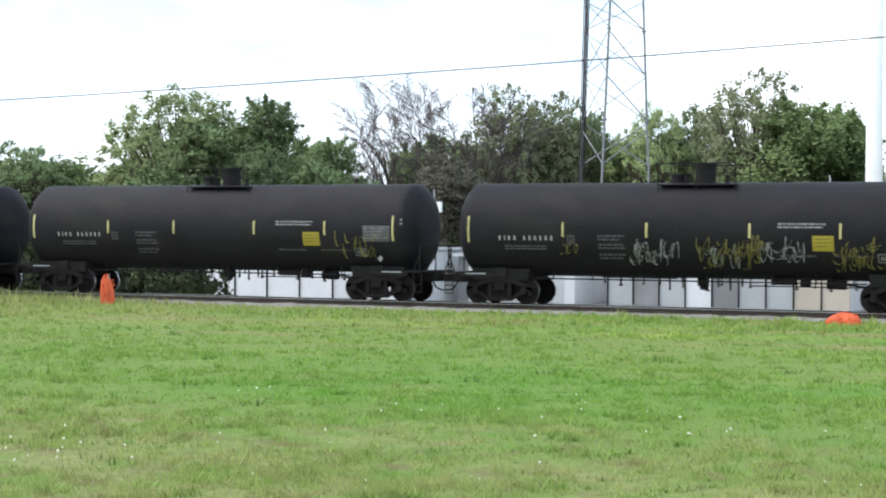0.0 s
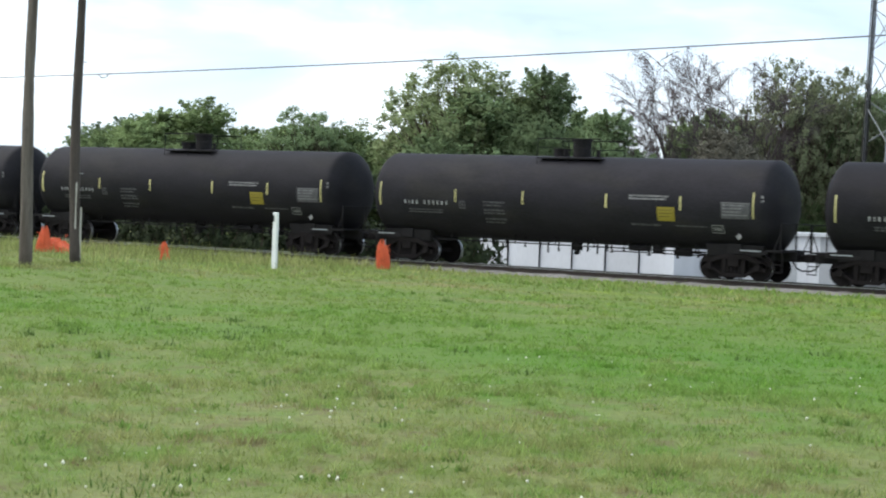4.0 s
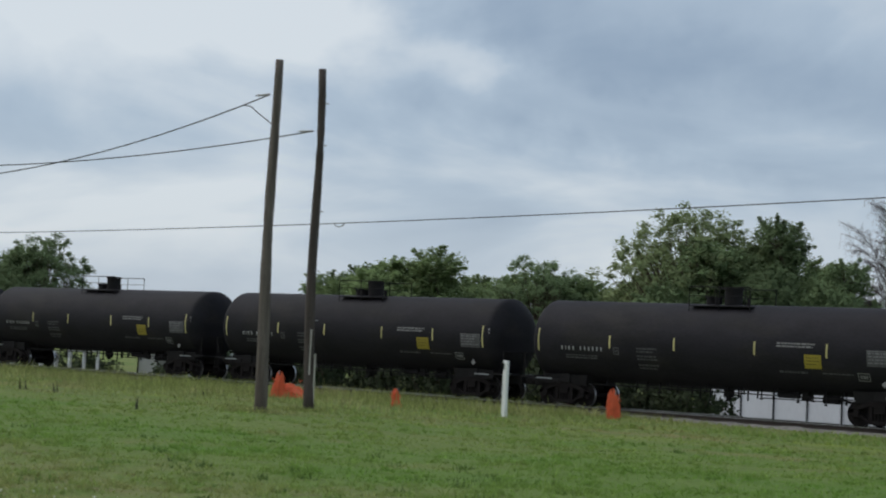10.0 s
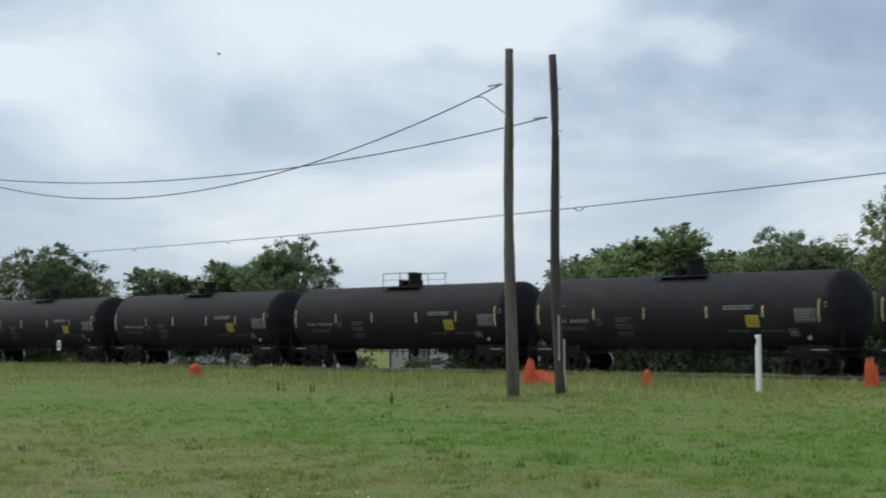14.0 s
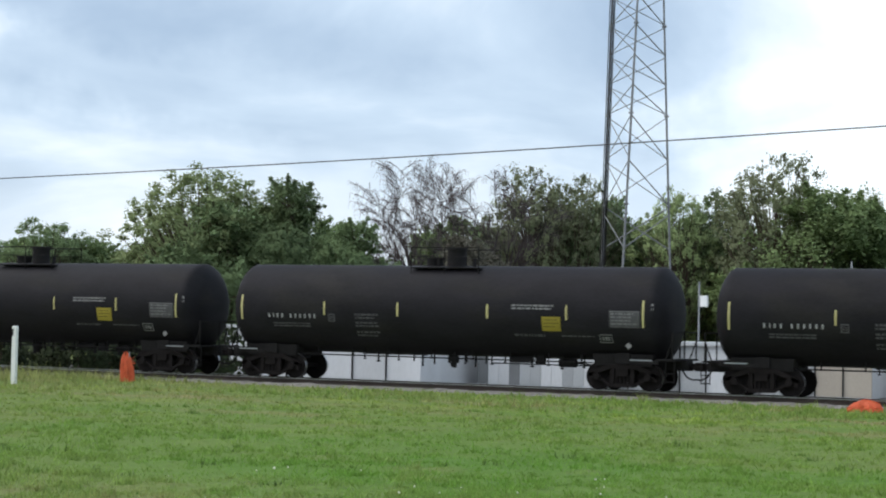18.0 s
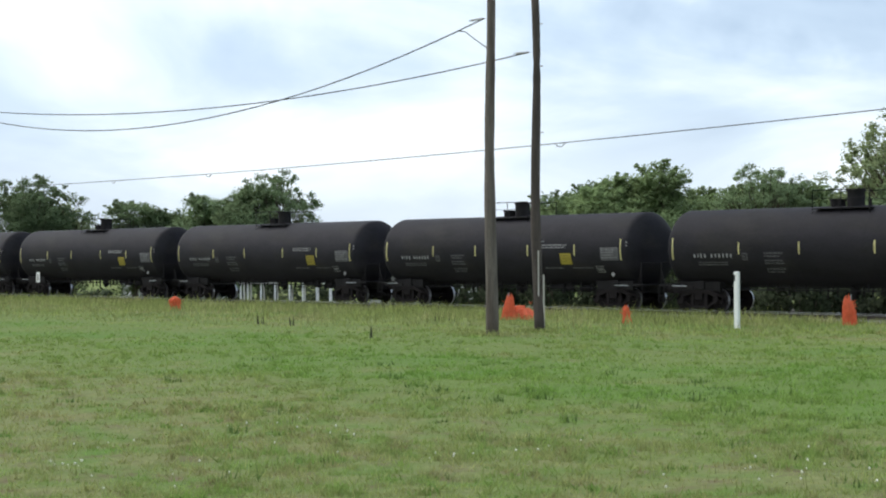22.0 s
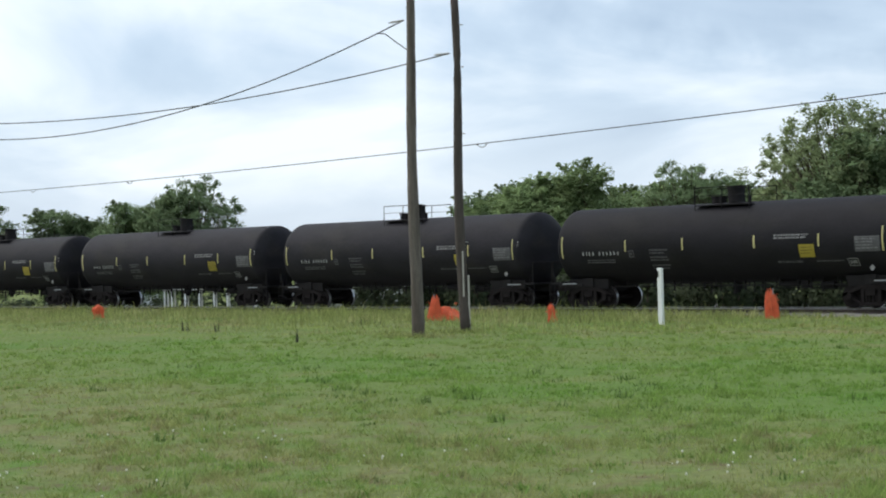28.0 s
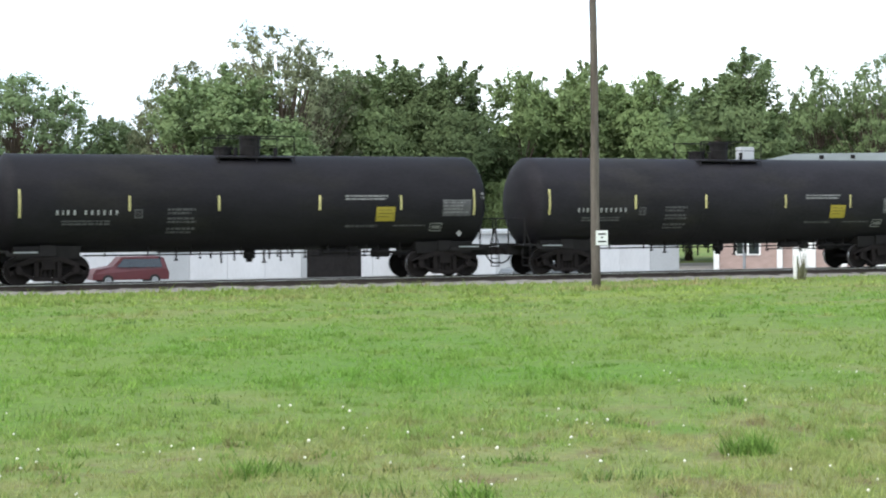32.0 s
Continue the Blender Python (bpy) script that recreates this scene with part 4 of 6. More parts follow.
def at_range(az, el, r):
    x, y = polar(az, r)
    return (x, y, EYE + r * math.tan(radians(el)))


make_pole("utility_pole", PA[0], PA[1], PA[2], 0.20, 0.125, M_POLE, "weathered grey-brown wooden utility pole in rough grass", (0.02, 0), seed=1)
pb = make_pole("utility_pole", PB[0], PB[1], PB[2], 0.18, 0.12, M_POLE_D, "dark wooden utility pole with a split in its base", (-0.20, 0), wob=0.05, seed=2)
make_pole("utility_pole", PL[0], PL[1], PL[2], 0.16, 0.10, M_POLE_D, "dark wooden utility pole far along the field", seed=3)
pr = make_pole("utility_pole", PR[0], PR[1], PR[2], 0.155, 0.11, M_POLE, "grey wooden utility pole beside the track with a sign", (-0.15, 0), seed=4)
bm = bmesh.new()
turn45 = Matrix.Rotation(radians(45), 3, "Z")
box(bm, (0.10, -0.14, 1.95), (0.05, 0.04, 1.5), turn45)
part("split_brace", bm, M_PALE, pb, "pale split board")
bm = bmesh.new()
box(bm, (0.18, 0.02, 0.95), (0.06, 0.05, 1.9), turn45)
part("split_brace", bm, M_PALE, pb, "pale split board")
for z in (3.0, 4.3, 6.6, 8.8, 10.2):
    for a, dz in ((0.17, 0), (-0.17, 0.6)):
        bm = bmesh.new()
        box(bm, (a, 0, z + dz), (0.10, 0.05, 0.03))
        part("step_bolt", bm, M_GALV, pb)
bm = bmesh.new()
box(bm, (0.08, -0.19, 1.62), (0.42, 0.025, 0.46))
sign = part("sign_plate", bm, M_WHITE, pr, "white rectangular sign plate")
bm = bmesh.new()
for z, w in ((1.74, 0.26), (1.63, 0.08), (1.50, 0.30)):
    box(bm, (0.08, -0.207, z), (w, 0.006, 0.05))
s2 = new("sign_bars", mesh_of("sign_bars", bm, M_UNDER))
s2.parent = sign

# hardware and wires
W_PL = at_range(-64.1, 4.79, 88.0)
W_PA = at_range(-46.95, 7.70, 54.7)
W_PB = at_range(-45.5, 6.61, 58.9)
wire("wire", W_PL, W_PA, 2.14)
wire("wire", W_PL, W_PB, 1.05)
W_PR = at_range(28.1, 7.72, 56.6)
wire("wire", at_range(-65.4, 2.13, 160.0), W_PR, 1.57, skew=0.4)
wire("wire", W_PR, at_range(50.0, 5.4, 95.0), 0.35)
wire("wire", W_PL, at_range(-72.0, 2.9, 140.0), 0.6)
wire("wire", W_PL, at_range(-71.5, 2.2, 140.0), 0.6)
wire("wire", at_range(-65.3, 1.4, 158.0), at_range(-52.0, 1.0, 175.0), 0.3, 0.018)


def on_wire(a, b, sag, f, skew=0.0):
    p = Vector(a).lerp(Vector(b), f)
    p.z -= sag * 4 * f * (1 - f) * (1 + skew * (f - 0.5))
    return p


def make_hardware():
    # strain insulators and the loose jumper at the double poles
    d = (Vector(W_PL) - Vector(W_PA)).normalized()
    for end, name in ((W_PA, "strain_insulator"), (W_PB, "strain_insulator")):
        d = (Vector(W_PL) - Vector(end)).normalized()
        ob = new(name)
        ob.location = end
        for i in range(4):
            bm = bmesh.new()
            c = d * (0.12 + 0.14 * i)
            tube(bm, c - d * 0.02, c + d * 0.02, 0.04, 10)
            part("disc", bm, M_INSUL, ob)
        bm = bmesh.new()
        tube(bm, (0, 0, 0), d * 0.7, 0.018, 6)
        part("rod", bm, M_GALV, ob)
        tagged(ob, "pale strain insulator at the end of an overhead wire", "insulator", "insulators")
    p = on_wire(W_PL, W_PA, 2.14, 0.968)
    bm = bmesh.new()
    e = Vector((PA[0] - 0.05, PA[1], W_PA[2] - 0.95))
    path_tube(bm, [p, p.lerp(e, 0.25) + Vector((0, 0, 0.12)), p.lerp(e, 0.6) + Vector((0, 0, 0.05)), e], 0.018, 5)
    tagged(new("jumper_wire", mesh_of("jumper_wire", bm, M_WIRE)), "loose jumper wire hanging beside a utility pole", "wire")
    # splices on the long wire
    a, b = at_range(-65.4, 2.13, 160.0), W_PR
    for az in (-55.95, -44.7, -58.9):
        d = Vector((*polar(az, 1.0), 0))
        best = min((abs(math.degrees(math.atan2(q.x, q.y)) - az), f) for f in [i / 800 for i in range(801)] for q in [on_wire(a, b, 1.57, f, 0.4)])[1]
        p, q = on_wire(a, b, 1.57, best, 0.4), on_wire(a, b, 1.57, best + 0.0045, 0.4)
        bm = bmesh.new()
        m = (p + q) / 2
        path_tube(bm, [p, p.lerp(m, 0.5) - Vector((0, 0, 0.13)), m - Vector((0, 0, 0.17)), m.lerp(q, 0.5) - Vector((0, 0, 0.13)), q], 0.022, 5)
        tagged(new("wire_splice", mesh_of("wire_splice", bm, M_WIRE)), "small looped splice on the long overhead wire", "wire splice", "wire splices")


make_hardware()


# ---- small things by the track ----
def make_marker_post():
    x, y = polar(-38.93, 62.6)
    ob = new("marker_post")
    ob.location = (x, y, 0)
    bm = bmesh.new()
    box(bm, (0, 0, 0.93), (0.20, 0.13, 2.02))
    part("post", bm, M_WHITE, ob, bevel=0.02)
    bm = bmesh.new()
    box(bm, (-0.05, -0.07, 1.72), (0.05, 0.012, 0.22))
    part("post_bar", bm, M_UNDER, ob, "small black bar")
    tagged(ob, "white painted marker post standing in the grass", "post")


make_marker_post()


def make_netting(az, r, w, h, seed, stake=True, slope=0.0):
    """Orange plastic netting hung over a short stake in deep folds, or slumped in a ragged heap; slope: falls away to one side."""
    rng = random.Random(seed)
    x, y = polar(az, r)
    ob = new("safety_netting")
    ob.matrix_basis = pose(x, y, 0, 0, 0, -az)
    bm = bmesh.new()
    rings = []
    n, m = 36, 10
    lean = rng.uniform(-0.12, 0.12)
    hem = [rng.uniform(-0.02, 0.14) for _ in range(n)]
    for i in range(m):
        f = i / (m - 1)
        k = (0.78 + 0.22 * math.sin(2.6 * f + seed)) * math.sqrt(max(0.05, 1 - f ** 7)) if stake else math.sqrt(max(0.02, 1 - f ** 2.2))
        ring = []
        for j in range(n):
            a = 2 * math.pi * j / n
            fold = 1 + (0.20 * math.sin(4 * a + seed) + 0.13 * math.sin(9 * a + 1.3 * seed) + 0.05 * math.sin(15 * a + 2 * i)) * (1 - 0.6 * f) + rng.uniform(-0.06, 0.06)
            # the hollow between the two hanging sides
            if stake and math.cos(a + math.pi / 2) > 0.55:
                fold *= 0.45 + 0.55 * f
            px = w / 2 * k * fold * math.cos(a) + lean * h * f
            z = h * f * (1 + 0.10 * math.sin(2 * a + seed) + 0.05 * math.sin(7 * a))
            z *= 1 - slope * (0.5 + px / w) if slope else 1
            ring.append(bm.verts.new((px, w / 2 * k * 0.65 * fold * math.sin(a), z + (hem[j] * h * 0.6 - 0.02 if i == 0 and stake else -0.02 if i == 0 else rng.uniform(-0.012, 0.012)))))
        rings.append(ring)
    for a, b in zip(rings, rings[1:]):
        for j in range(n):
            bm.faces.new((a[j], a[(j + 1) % n], b[(j + 1) % n], b[j]))
    bm.faces.new(rings[-1])
    part("net", bm, M_ORANGE, ob)
    # loose strands at the top and sides
    bm = bmesh.new()
    for i in range(9):
        a = rng.uniform(0, 6.28)
        b = Vector((w * 0.30 * math.cos(a), w * 0.2 * math.sin(a), h * rng.uniform(0.45, 0.9)))
        path_tube(bm, [b, b + Vector((0.06 * math.cos(a), 0.05 * math.sin(a), 0.06)), b + Vector((0.13 * math.cos(a), 0.08 * math.sin(a), rng.uniform(-0.1, 0.1)))], 0.010, 4)
    tagged(part("torn_strands", bm, M_ORANGE, ob), kind="stuff")
    if stake:
        bm = bmesh.new()
        tube(bm, (0, 0, 0), (0.05, 0, h * 1.12), 0.02, 6)
        part("stake", bm, M_GALV, ob)
    tagged(ob, "bright orange plastic safety netting hung on a stake in the grass" if stake else "slumped heap of bright orange plastic safety netting", "safety netting", "orange netting along the track")


make_netting(-35.43, 64.5, 0.42, 0.98, 1)
make_netting(-46.25, 69.0, 0.52, 0.98, 2)
make_netting(-45.62, 69.3, 1.25, 0.78, 7, False, 0.75)
make_netting(-42.42, 66.5, 0.44, 0.62, 3)
make_netting(-56.9, 88.0, 0.85, 0.62, 4)
make_netting(-63.4, 100.0, 0.85, 1.10, 5)
make_netting(-12.0, 54.4, 0.95, 0.34, 6, False)


def make_signpost(name, az, r, h, w, plate, label):
    x, y = polar(az, r)
    ob = new(name)
    ob.location = (x, y, 0)
    bm = bmesh.new()
    tube(bm, (0, 0, -0.1), (0, 0, h), 0.035, 8)
    part("post", bm, M_UNDER, ob)
    if plate:
        bm = bmesh.new()
        box(bm, (0, -0.05, h - plate / 2), (w, 0.02, plate))
        p = part("plate", bm, M_WHITE, ob, "white sign plate")
        bm = bmesh.new()
        for a in (-0.11, 0.11):
            box(bm, (a * w, -0.063, h - plate / 2), (w * 0.13, 0.006, plate * 0.62))
        q = new("plate_bars", mesh_of("plate_bars", bm, M_UNDER))
        q.parent = p
    tagged(ob, label, "sign")


make_signpost("trackside_sign", -61.15, 113.0, 1.75, 0.42, 0.62, "small white sign with two black bars on a dark post")


def make_bollard():
    x, y = polar(34.62, 64.5)
    ob = new("bollard")
    ob.location = (x, y, 0)
    bm = bmesh.new()
    tube(bm, (0, 0, -0.1), (0, 0, 0.86), 0.10, 14)
    tube(bm, (0, 0, 0.86), (0, 0, 0.92), 0.10, 14, 0.04)
    part("post", bm, M_WHITE, ob)
    tagged(ob, "short white bollard overgrown by a weed", "bollard")
    x, y = polar(39.71, 72.0)
    ob = new("signal_post")
    ob.location = (x, y, 0)
    bm = bmesh.new()
    tube(bm, (0, 0, -0.1), (0, 0, 2.72), 0.10, 12)
    box(bm, (0, 0, 2.74), (0.3, 0.2, 0.05))
    part("post", bm, M_GALV, ob)
    bm = bmesh.new()
    box(bm, (-0.12, -0.12, 1.2), (0.2, 0.12, 0.45))
    part("junction_box", bm, M_GALV, ob)
    tagged(ob, "grey steel post with a small junction box", "post")


make_bollard()


def leaf_cloud(rng, centres, radii, per, size):
    """Corners and faces of many small leaves about the given centres, each turned with its upper side outwards from its clump."""
    c = np.repeat(np.asarray(centres), per, axis=0)
    rr = np.repeat(np.asarray(radii), per)
    n = len(c)
    d = rng.normal(size=(n, 3))
    d /= np.linalg.norm(d, axis=1)[:, None]
    p = c + d * (rr * rng.uniform(0.0, 1.15, n) ** 0.8)[:, None] * np.array([1, 1, 0.95])
    u = rng.normal(size=(n, 3)) * np.array([1, 1, 0.7])
    u /= np.linalg.norm(u, axis=1)[:, None]
    w = np.cross(u, rng.normal(size=(n, 3)))
    w /= np.linalg.norm(w, axis=1)[:, None]
    mid = np.array([0, 0, np.median(p[:, 2]) * 0.8])
    out = p - mid
    out /= np.linalg.norm(out, axis=1)[:, None]
    w *= np.where((np.cross(w, u) * out).sum(1) > 0, 1, -1)[:, None]
    s = size * rng.uniform(0.6, 1.4, n)[:, None]
    v = np.stack([p - u * s, p + w * s * 0.6, p + u * s, p - w * s * 0.6], 1).reshape(-1, 3)
    f = np.arange(4 * n).reshape(n, 4)
    soft = out + 0.25 * d + np.array([0, 0, 0.3]) + 0.25 * rng.normal(size=(n, 3))
    soft /= np.linalg.norm(soft, axis=1)[:, None]
    return v, f, np.repeat(soft, 4, axis=0)


def leafy(name, v, f, normals, mat):
    """A crown mesh whose leaves are shaded as one soft mass."""
    me = arrays(name, v, f, mat, True)
    me.normals_split_custom_set_from_vertices([tuple(q) for q in normals])
    return me


def make_tree(seed, leaf, open_=0.0, label="", lobes=9, spread=1.0, fine=1.0, dome=False):
    """A tree 12.6 m high and 8 m wide on an empty at its foot: lobes of leaf clumps on limbs, with ragged tips and gaps."""
    rng = random.Random(seed)
    nr = np.random.default_rng(seed)
    ob = new("tree")
    # lobes of the crown
    lob = [(nr.normal(0, 0.4), nr.normal(0, 0.4), 10.3, 1.9)]
    for i in range(lobes):
        a = 2.4 * i + nr.uniform(-0.4, 0.4)
        z = 3.2 + 6.6 * ((i * 0.618) % 1)
        w = 2.6 * spread * math.sqrt(max(0.1, 1 - (abs(z - 5.6) / 6.2) ** 2))
        lob.append((w * math.cos(a), w * math.sin(a), z, nr.uniform(1.3, 2.1)))
    lob = np.array(lob)
    bm = bmesh.new()
    path_tube(bm, [(0, 0, -0.3), (0.05, 0, 1.5), (0.1, 0.05, 3.2), (0.05, 0.1, 5.5), (lob[0][0] * 0.6, lob[0][1] * 0.6, 9.0)], [0.34, 0.26, 0.22, 0.17, 0.07], 9)
    clumps, rad = [], []
    for x, y, z, r in ([] if dome else lob):
        tip = Vector((x, y, z))
        foot = Vector((0.05, 0.05, max(1.8, z * 0.55)))
        mid = foot.lerp(tip, 0.5) + Vector((0, 0, 0.3))
        path_tube(bm, [foot, mid, tip], [0.12, 0.08, 0.04], 5)
        n = 70 if not open_ else 48
        for i in range(n):
            d = nr.normal(size=3)
            d /= np.linalg.norm(d)
            k = r * nr.uniform(0.15, 1.0) ** 0.5
            clumps.append((x + d[0] * k, y + d[1] * k, z + d[2] * k * 0.85))
            rad.append(nr.uniform(0.25, 0.6))
            if i % 5 == 0:
                path_tube(bm, [tip, Vector(clumps[-1])], [0.035, 0.012], 4)
        # ragged sprays beyond the lobe
        for i in range(15):
            d = nr.normal(size=3) + np.array([0, 0, 0.35])
            d /= np.linalg.norm(d)
            q = np.array([x, y, z]) + d * r * nr.uniform(0.8, 1.3)
            path_tube(bm, [tip + Vector(d) * r * 0.5, Vector(q)], [0.03, 0.01], 4)
            for f, rr in ((0.66, 0.30), (0.84, 0.22), (1.0, 0.13)):
                clumps.append(tuple(np.array([x, y, z]) + (q - np.array([x, y, z])) * f))
                rad.append(rr * nr.uniform(0.7, 1.25))
    if not open_:
        for i in range(150):
            clumps.append((nr.normal(0, 1.3), nr.normal(0, 1.3), nr.uniform(1.6, 9.0)))
            rad.append(nr.uniform(0.5, 0.9))
    else:
        for i in range(int(40 * (1 - open_))):
            clumps.append((nr.normal(0, 1.4), nr.normal(0, 1.4), nr.uniform(1.2, 5.0)))
            rad.append(nr.uniform(0.6, 0.9))
    if dome:
        # one rounded head of fine sprays on many thin branches
        clumps, rad = [], []
        for i in range(560):
            d = nr.normal(size=3)
            d /= np.linalg.norm(d)
            k = nr.uniform(0.25, 1.0) ** 0.45 * (1 + 0.06 * math.sin(5 * math.atan2(d[1], d[0])) + 0.06 * math.sin(7 * d[2]))
            q = (4.3 * d[0] * k, 4.3 * d[1] * k, 7.0 + 5.0 * math.copysign(abs(d[2]) ** 0.8, d[2]) * k)
            clumps.append(q)
            rad.append(nr.uniform(0.16, 0.46))
            if i % 2 == 0:
                foot = Vector((0.1 * q[0], 0.1 * q[1], max(1.5, 0.45 * q[2])))
                mid = foot.lerp(Vector(q), 0.5) + Vector((0, 0, -0.25))
                path_tube(bm, [foot, mid, Vector(q)], [0.06, 0.035, 0.012], 4)
    per = int((74 if not dome else 62 if leaf is not M_LEAF5 else 46) * fine)
    v, fc, nrm = leaf_cloud(nr, clumps, np.array(rad) * 1.25, per, 0.088 / math.sqrt(fine))
    # bring it to its nominal height and width
    kz = 12.6 / np.percentile(v[:, 2], 99.8)
    kx = 4.6 / np.percentile(np.abs(v[:, :2]), 97)
    v = v * np.array([kx, kx, kz])
    for q in bm.verts:
        q.co = Vector((q.co.x * kx, q.co.y * kx, q.co.z * kz))
    part("trunk", bm, M_BARK, ob)
    crown = new("crown", leafy("crown", v, fc, nrm, leaf))
    crown.parent = ob
    tagged(ob, label, "tree", "trees behind the track")
    return ob


def bare_stem(bm, tw, rng, a, d, length, r, depth):
    """A leafless stem: a rising, outward curve with side branches and hanging twigs."""
    n = 6
    pts, rs = [Vector(a)], [r]
    d = Vector(d).normalized()
    for i in range(n):
        d = (d + Vector((rng.gauss(0, 0.10), rng.gauss(0, 0.10), 0.05 if depth else -0.08))).normalized()
        pts.append(pts[-1] + d * length / n)
        rs.append(max(0.02, r * (1 - 0.8 * (i + 1) / n)))
    path_tube(bm, pts, rs, 6 if depth > 1 else 4)
    if depth == 0:
        for i in range(2, n + 1):
            for k in range(2):
                s = Vector((rng.gauss(0, 1), rng.gauss(0, 1), rng.uniform(0.0, 0.9))).normalized()
                p = pts[i]
                q = p + (d * 0.5 + s * 0.6) * rng.uniform(0.25, 0.55)
                path_tube(tw, [p, q, q + s * 0.22 + Vector((0, 0, -rng.uniform(0.1, 0.5)))], [0.012, 0.010, 0.007], 3)
                # hanging ends
                h = q + Vector((0.25 * s.y, -0.25 * s.x, -0.15))
                path_tube(tw, [q, h, h + Vector((0.05 * s.x, 0.05 * s.y, -0.45))], [0.010, 0.008, 0.006], 3)
        return
    for i in range(2, n + 1):
        for k in range(2 if depth == 1 else 1 + (i > 3)):
            s = Vector((rng.gauss(0, 1), rng.gauss(0, 1), rng.uniform(-0.2, 0.5))).normalized()
            bare_stem(bm, tw, rng, pts[i], d * 0.9 + s * 0.62, length * rng.uniform(0.30, 0.46), rs[i] * 0.6, depth - 1)


def make_bare_tree(seed):
    rng = random.Random(seed)
    ob = new("tree")
    bm, tw = bmesh.new(), bmesh.new()
    for x, lean, up, h in ((-3.6, -0.20, 1.0, 7.6), (-1.9, -0.24, 1.0, 10.6), (-1.3, -0.06, 1.0, 12.2), (-0.7, 0.04, 1.0, 12.0), (0.5, -0.03, 1.0, 11.8), (1.3, 0.07, 1.0, 12.0), (2.2, 0.10, 1.0, 11.6), (3.0, 0.16, 1.0, 11.0)):
        bare_stem(bm, tw, rng, (x, rng.uniform(-0.8, 0.8), -0.2), (lean, rng.uniform(-0.06, 0.06), up), h, 0.22, 2)
    for q in (bm, tw):
        for v in q.verts:
            v.co.z *= 1.02
            v.co.x *= 1.08
    part("trunk", bm, M_TWIG, ob)
    tagged(part("twig_spray", tw, M_SPRAY, ob), kind="stuff")
    tagged(ob, "leafless many-stemmed tree with thin drooping grey-brown twigs", "tree", "trees behind the track")
    return ob


TEMPLATES = {
    "full": make_tree(11, M_LEAF, 0.0, "full green broadleaf tree behind the railway"),
    "dark": make_tree(12, M_LEAF3, 0.0, "dense dark green broadleaf tree behind the railway", 10),
    "airy": make_tree(13, M_LEAF2, 0.65, "pale green tree with an open airy crown", 5, dome=True),
    "mid": make_tree(14, M_LEAF, 0.35, "green tree with gaps in its crown behind the railway"),
    "back_dark": make_tree(17, M_LEAF3, 0.0, "dark green tree in the row behind", 9, 1.0, 0.35),
    "back_full": make_tree(18, M_LEAF, 0.0, "green tree in the row behind", 9, 1.0, 0.35),
    "deep": make_tree(19, M_LEAF4, 0.0, "dense deep green broadleaf tree behind the railway"),
    "deep_open": make_tree(20, M_LEAF4, 0.6, "deep green tree with an open ragged crown", dome=True),
    "deep_mid": make_tree(21, M_LEAF4, 0.35, "deep green tree with gaps in its crown", 10),
    "back_deep": make_tree(22, M_LEAF4, 0.0, "deep green tree in the row behind", 9, 1.0, 0.35),
    "dairy": make_tree(15, M_LEAF3, 0.6, "dark green tree with an open ragged crown", dome=True),
}
TEMPLATES["russet"] = make_tree(23, M_LEAF5, 0.62, "olive-brown tree with an open see-through crown", 8, dome=True)
TEMPLATES["brown"] = make_tree(16, M_LEAF_B, 0.0, "dense round-headed brown bush in front of the leafless tree", 9)
BARE = make_bare_tree(21)
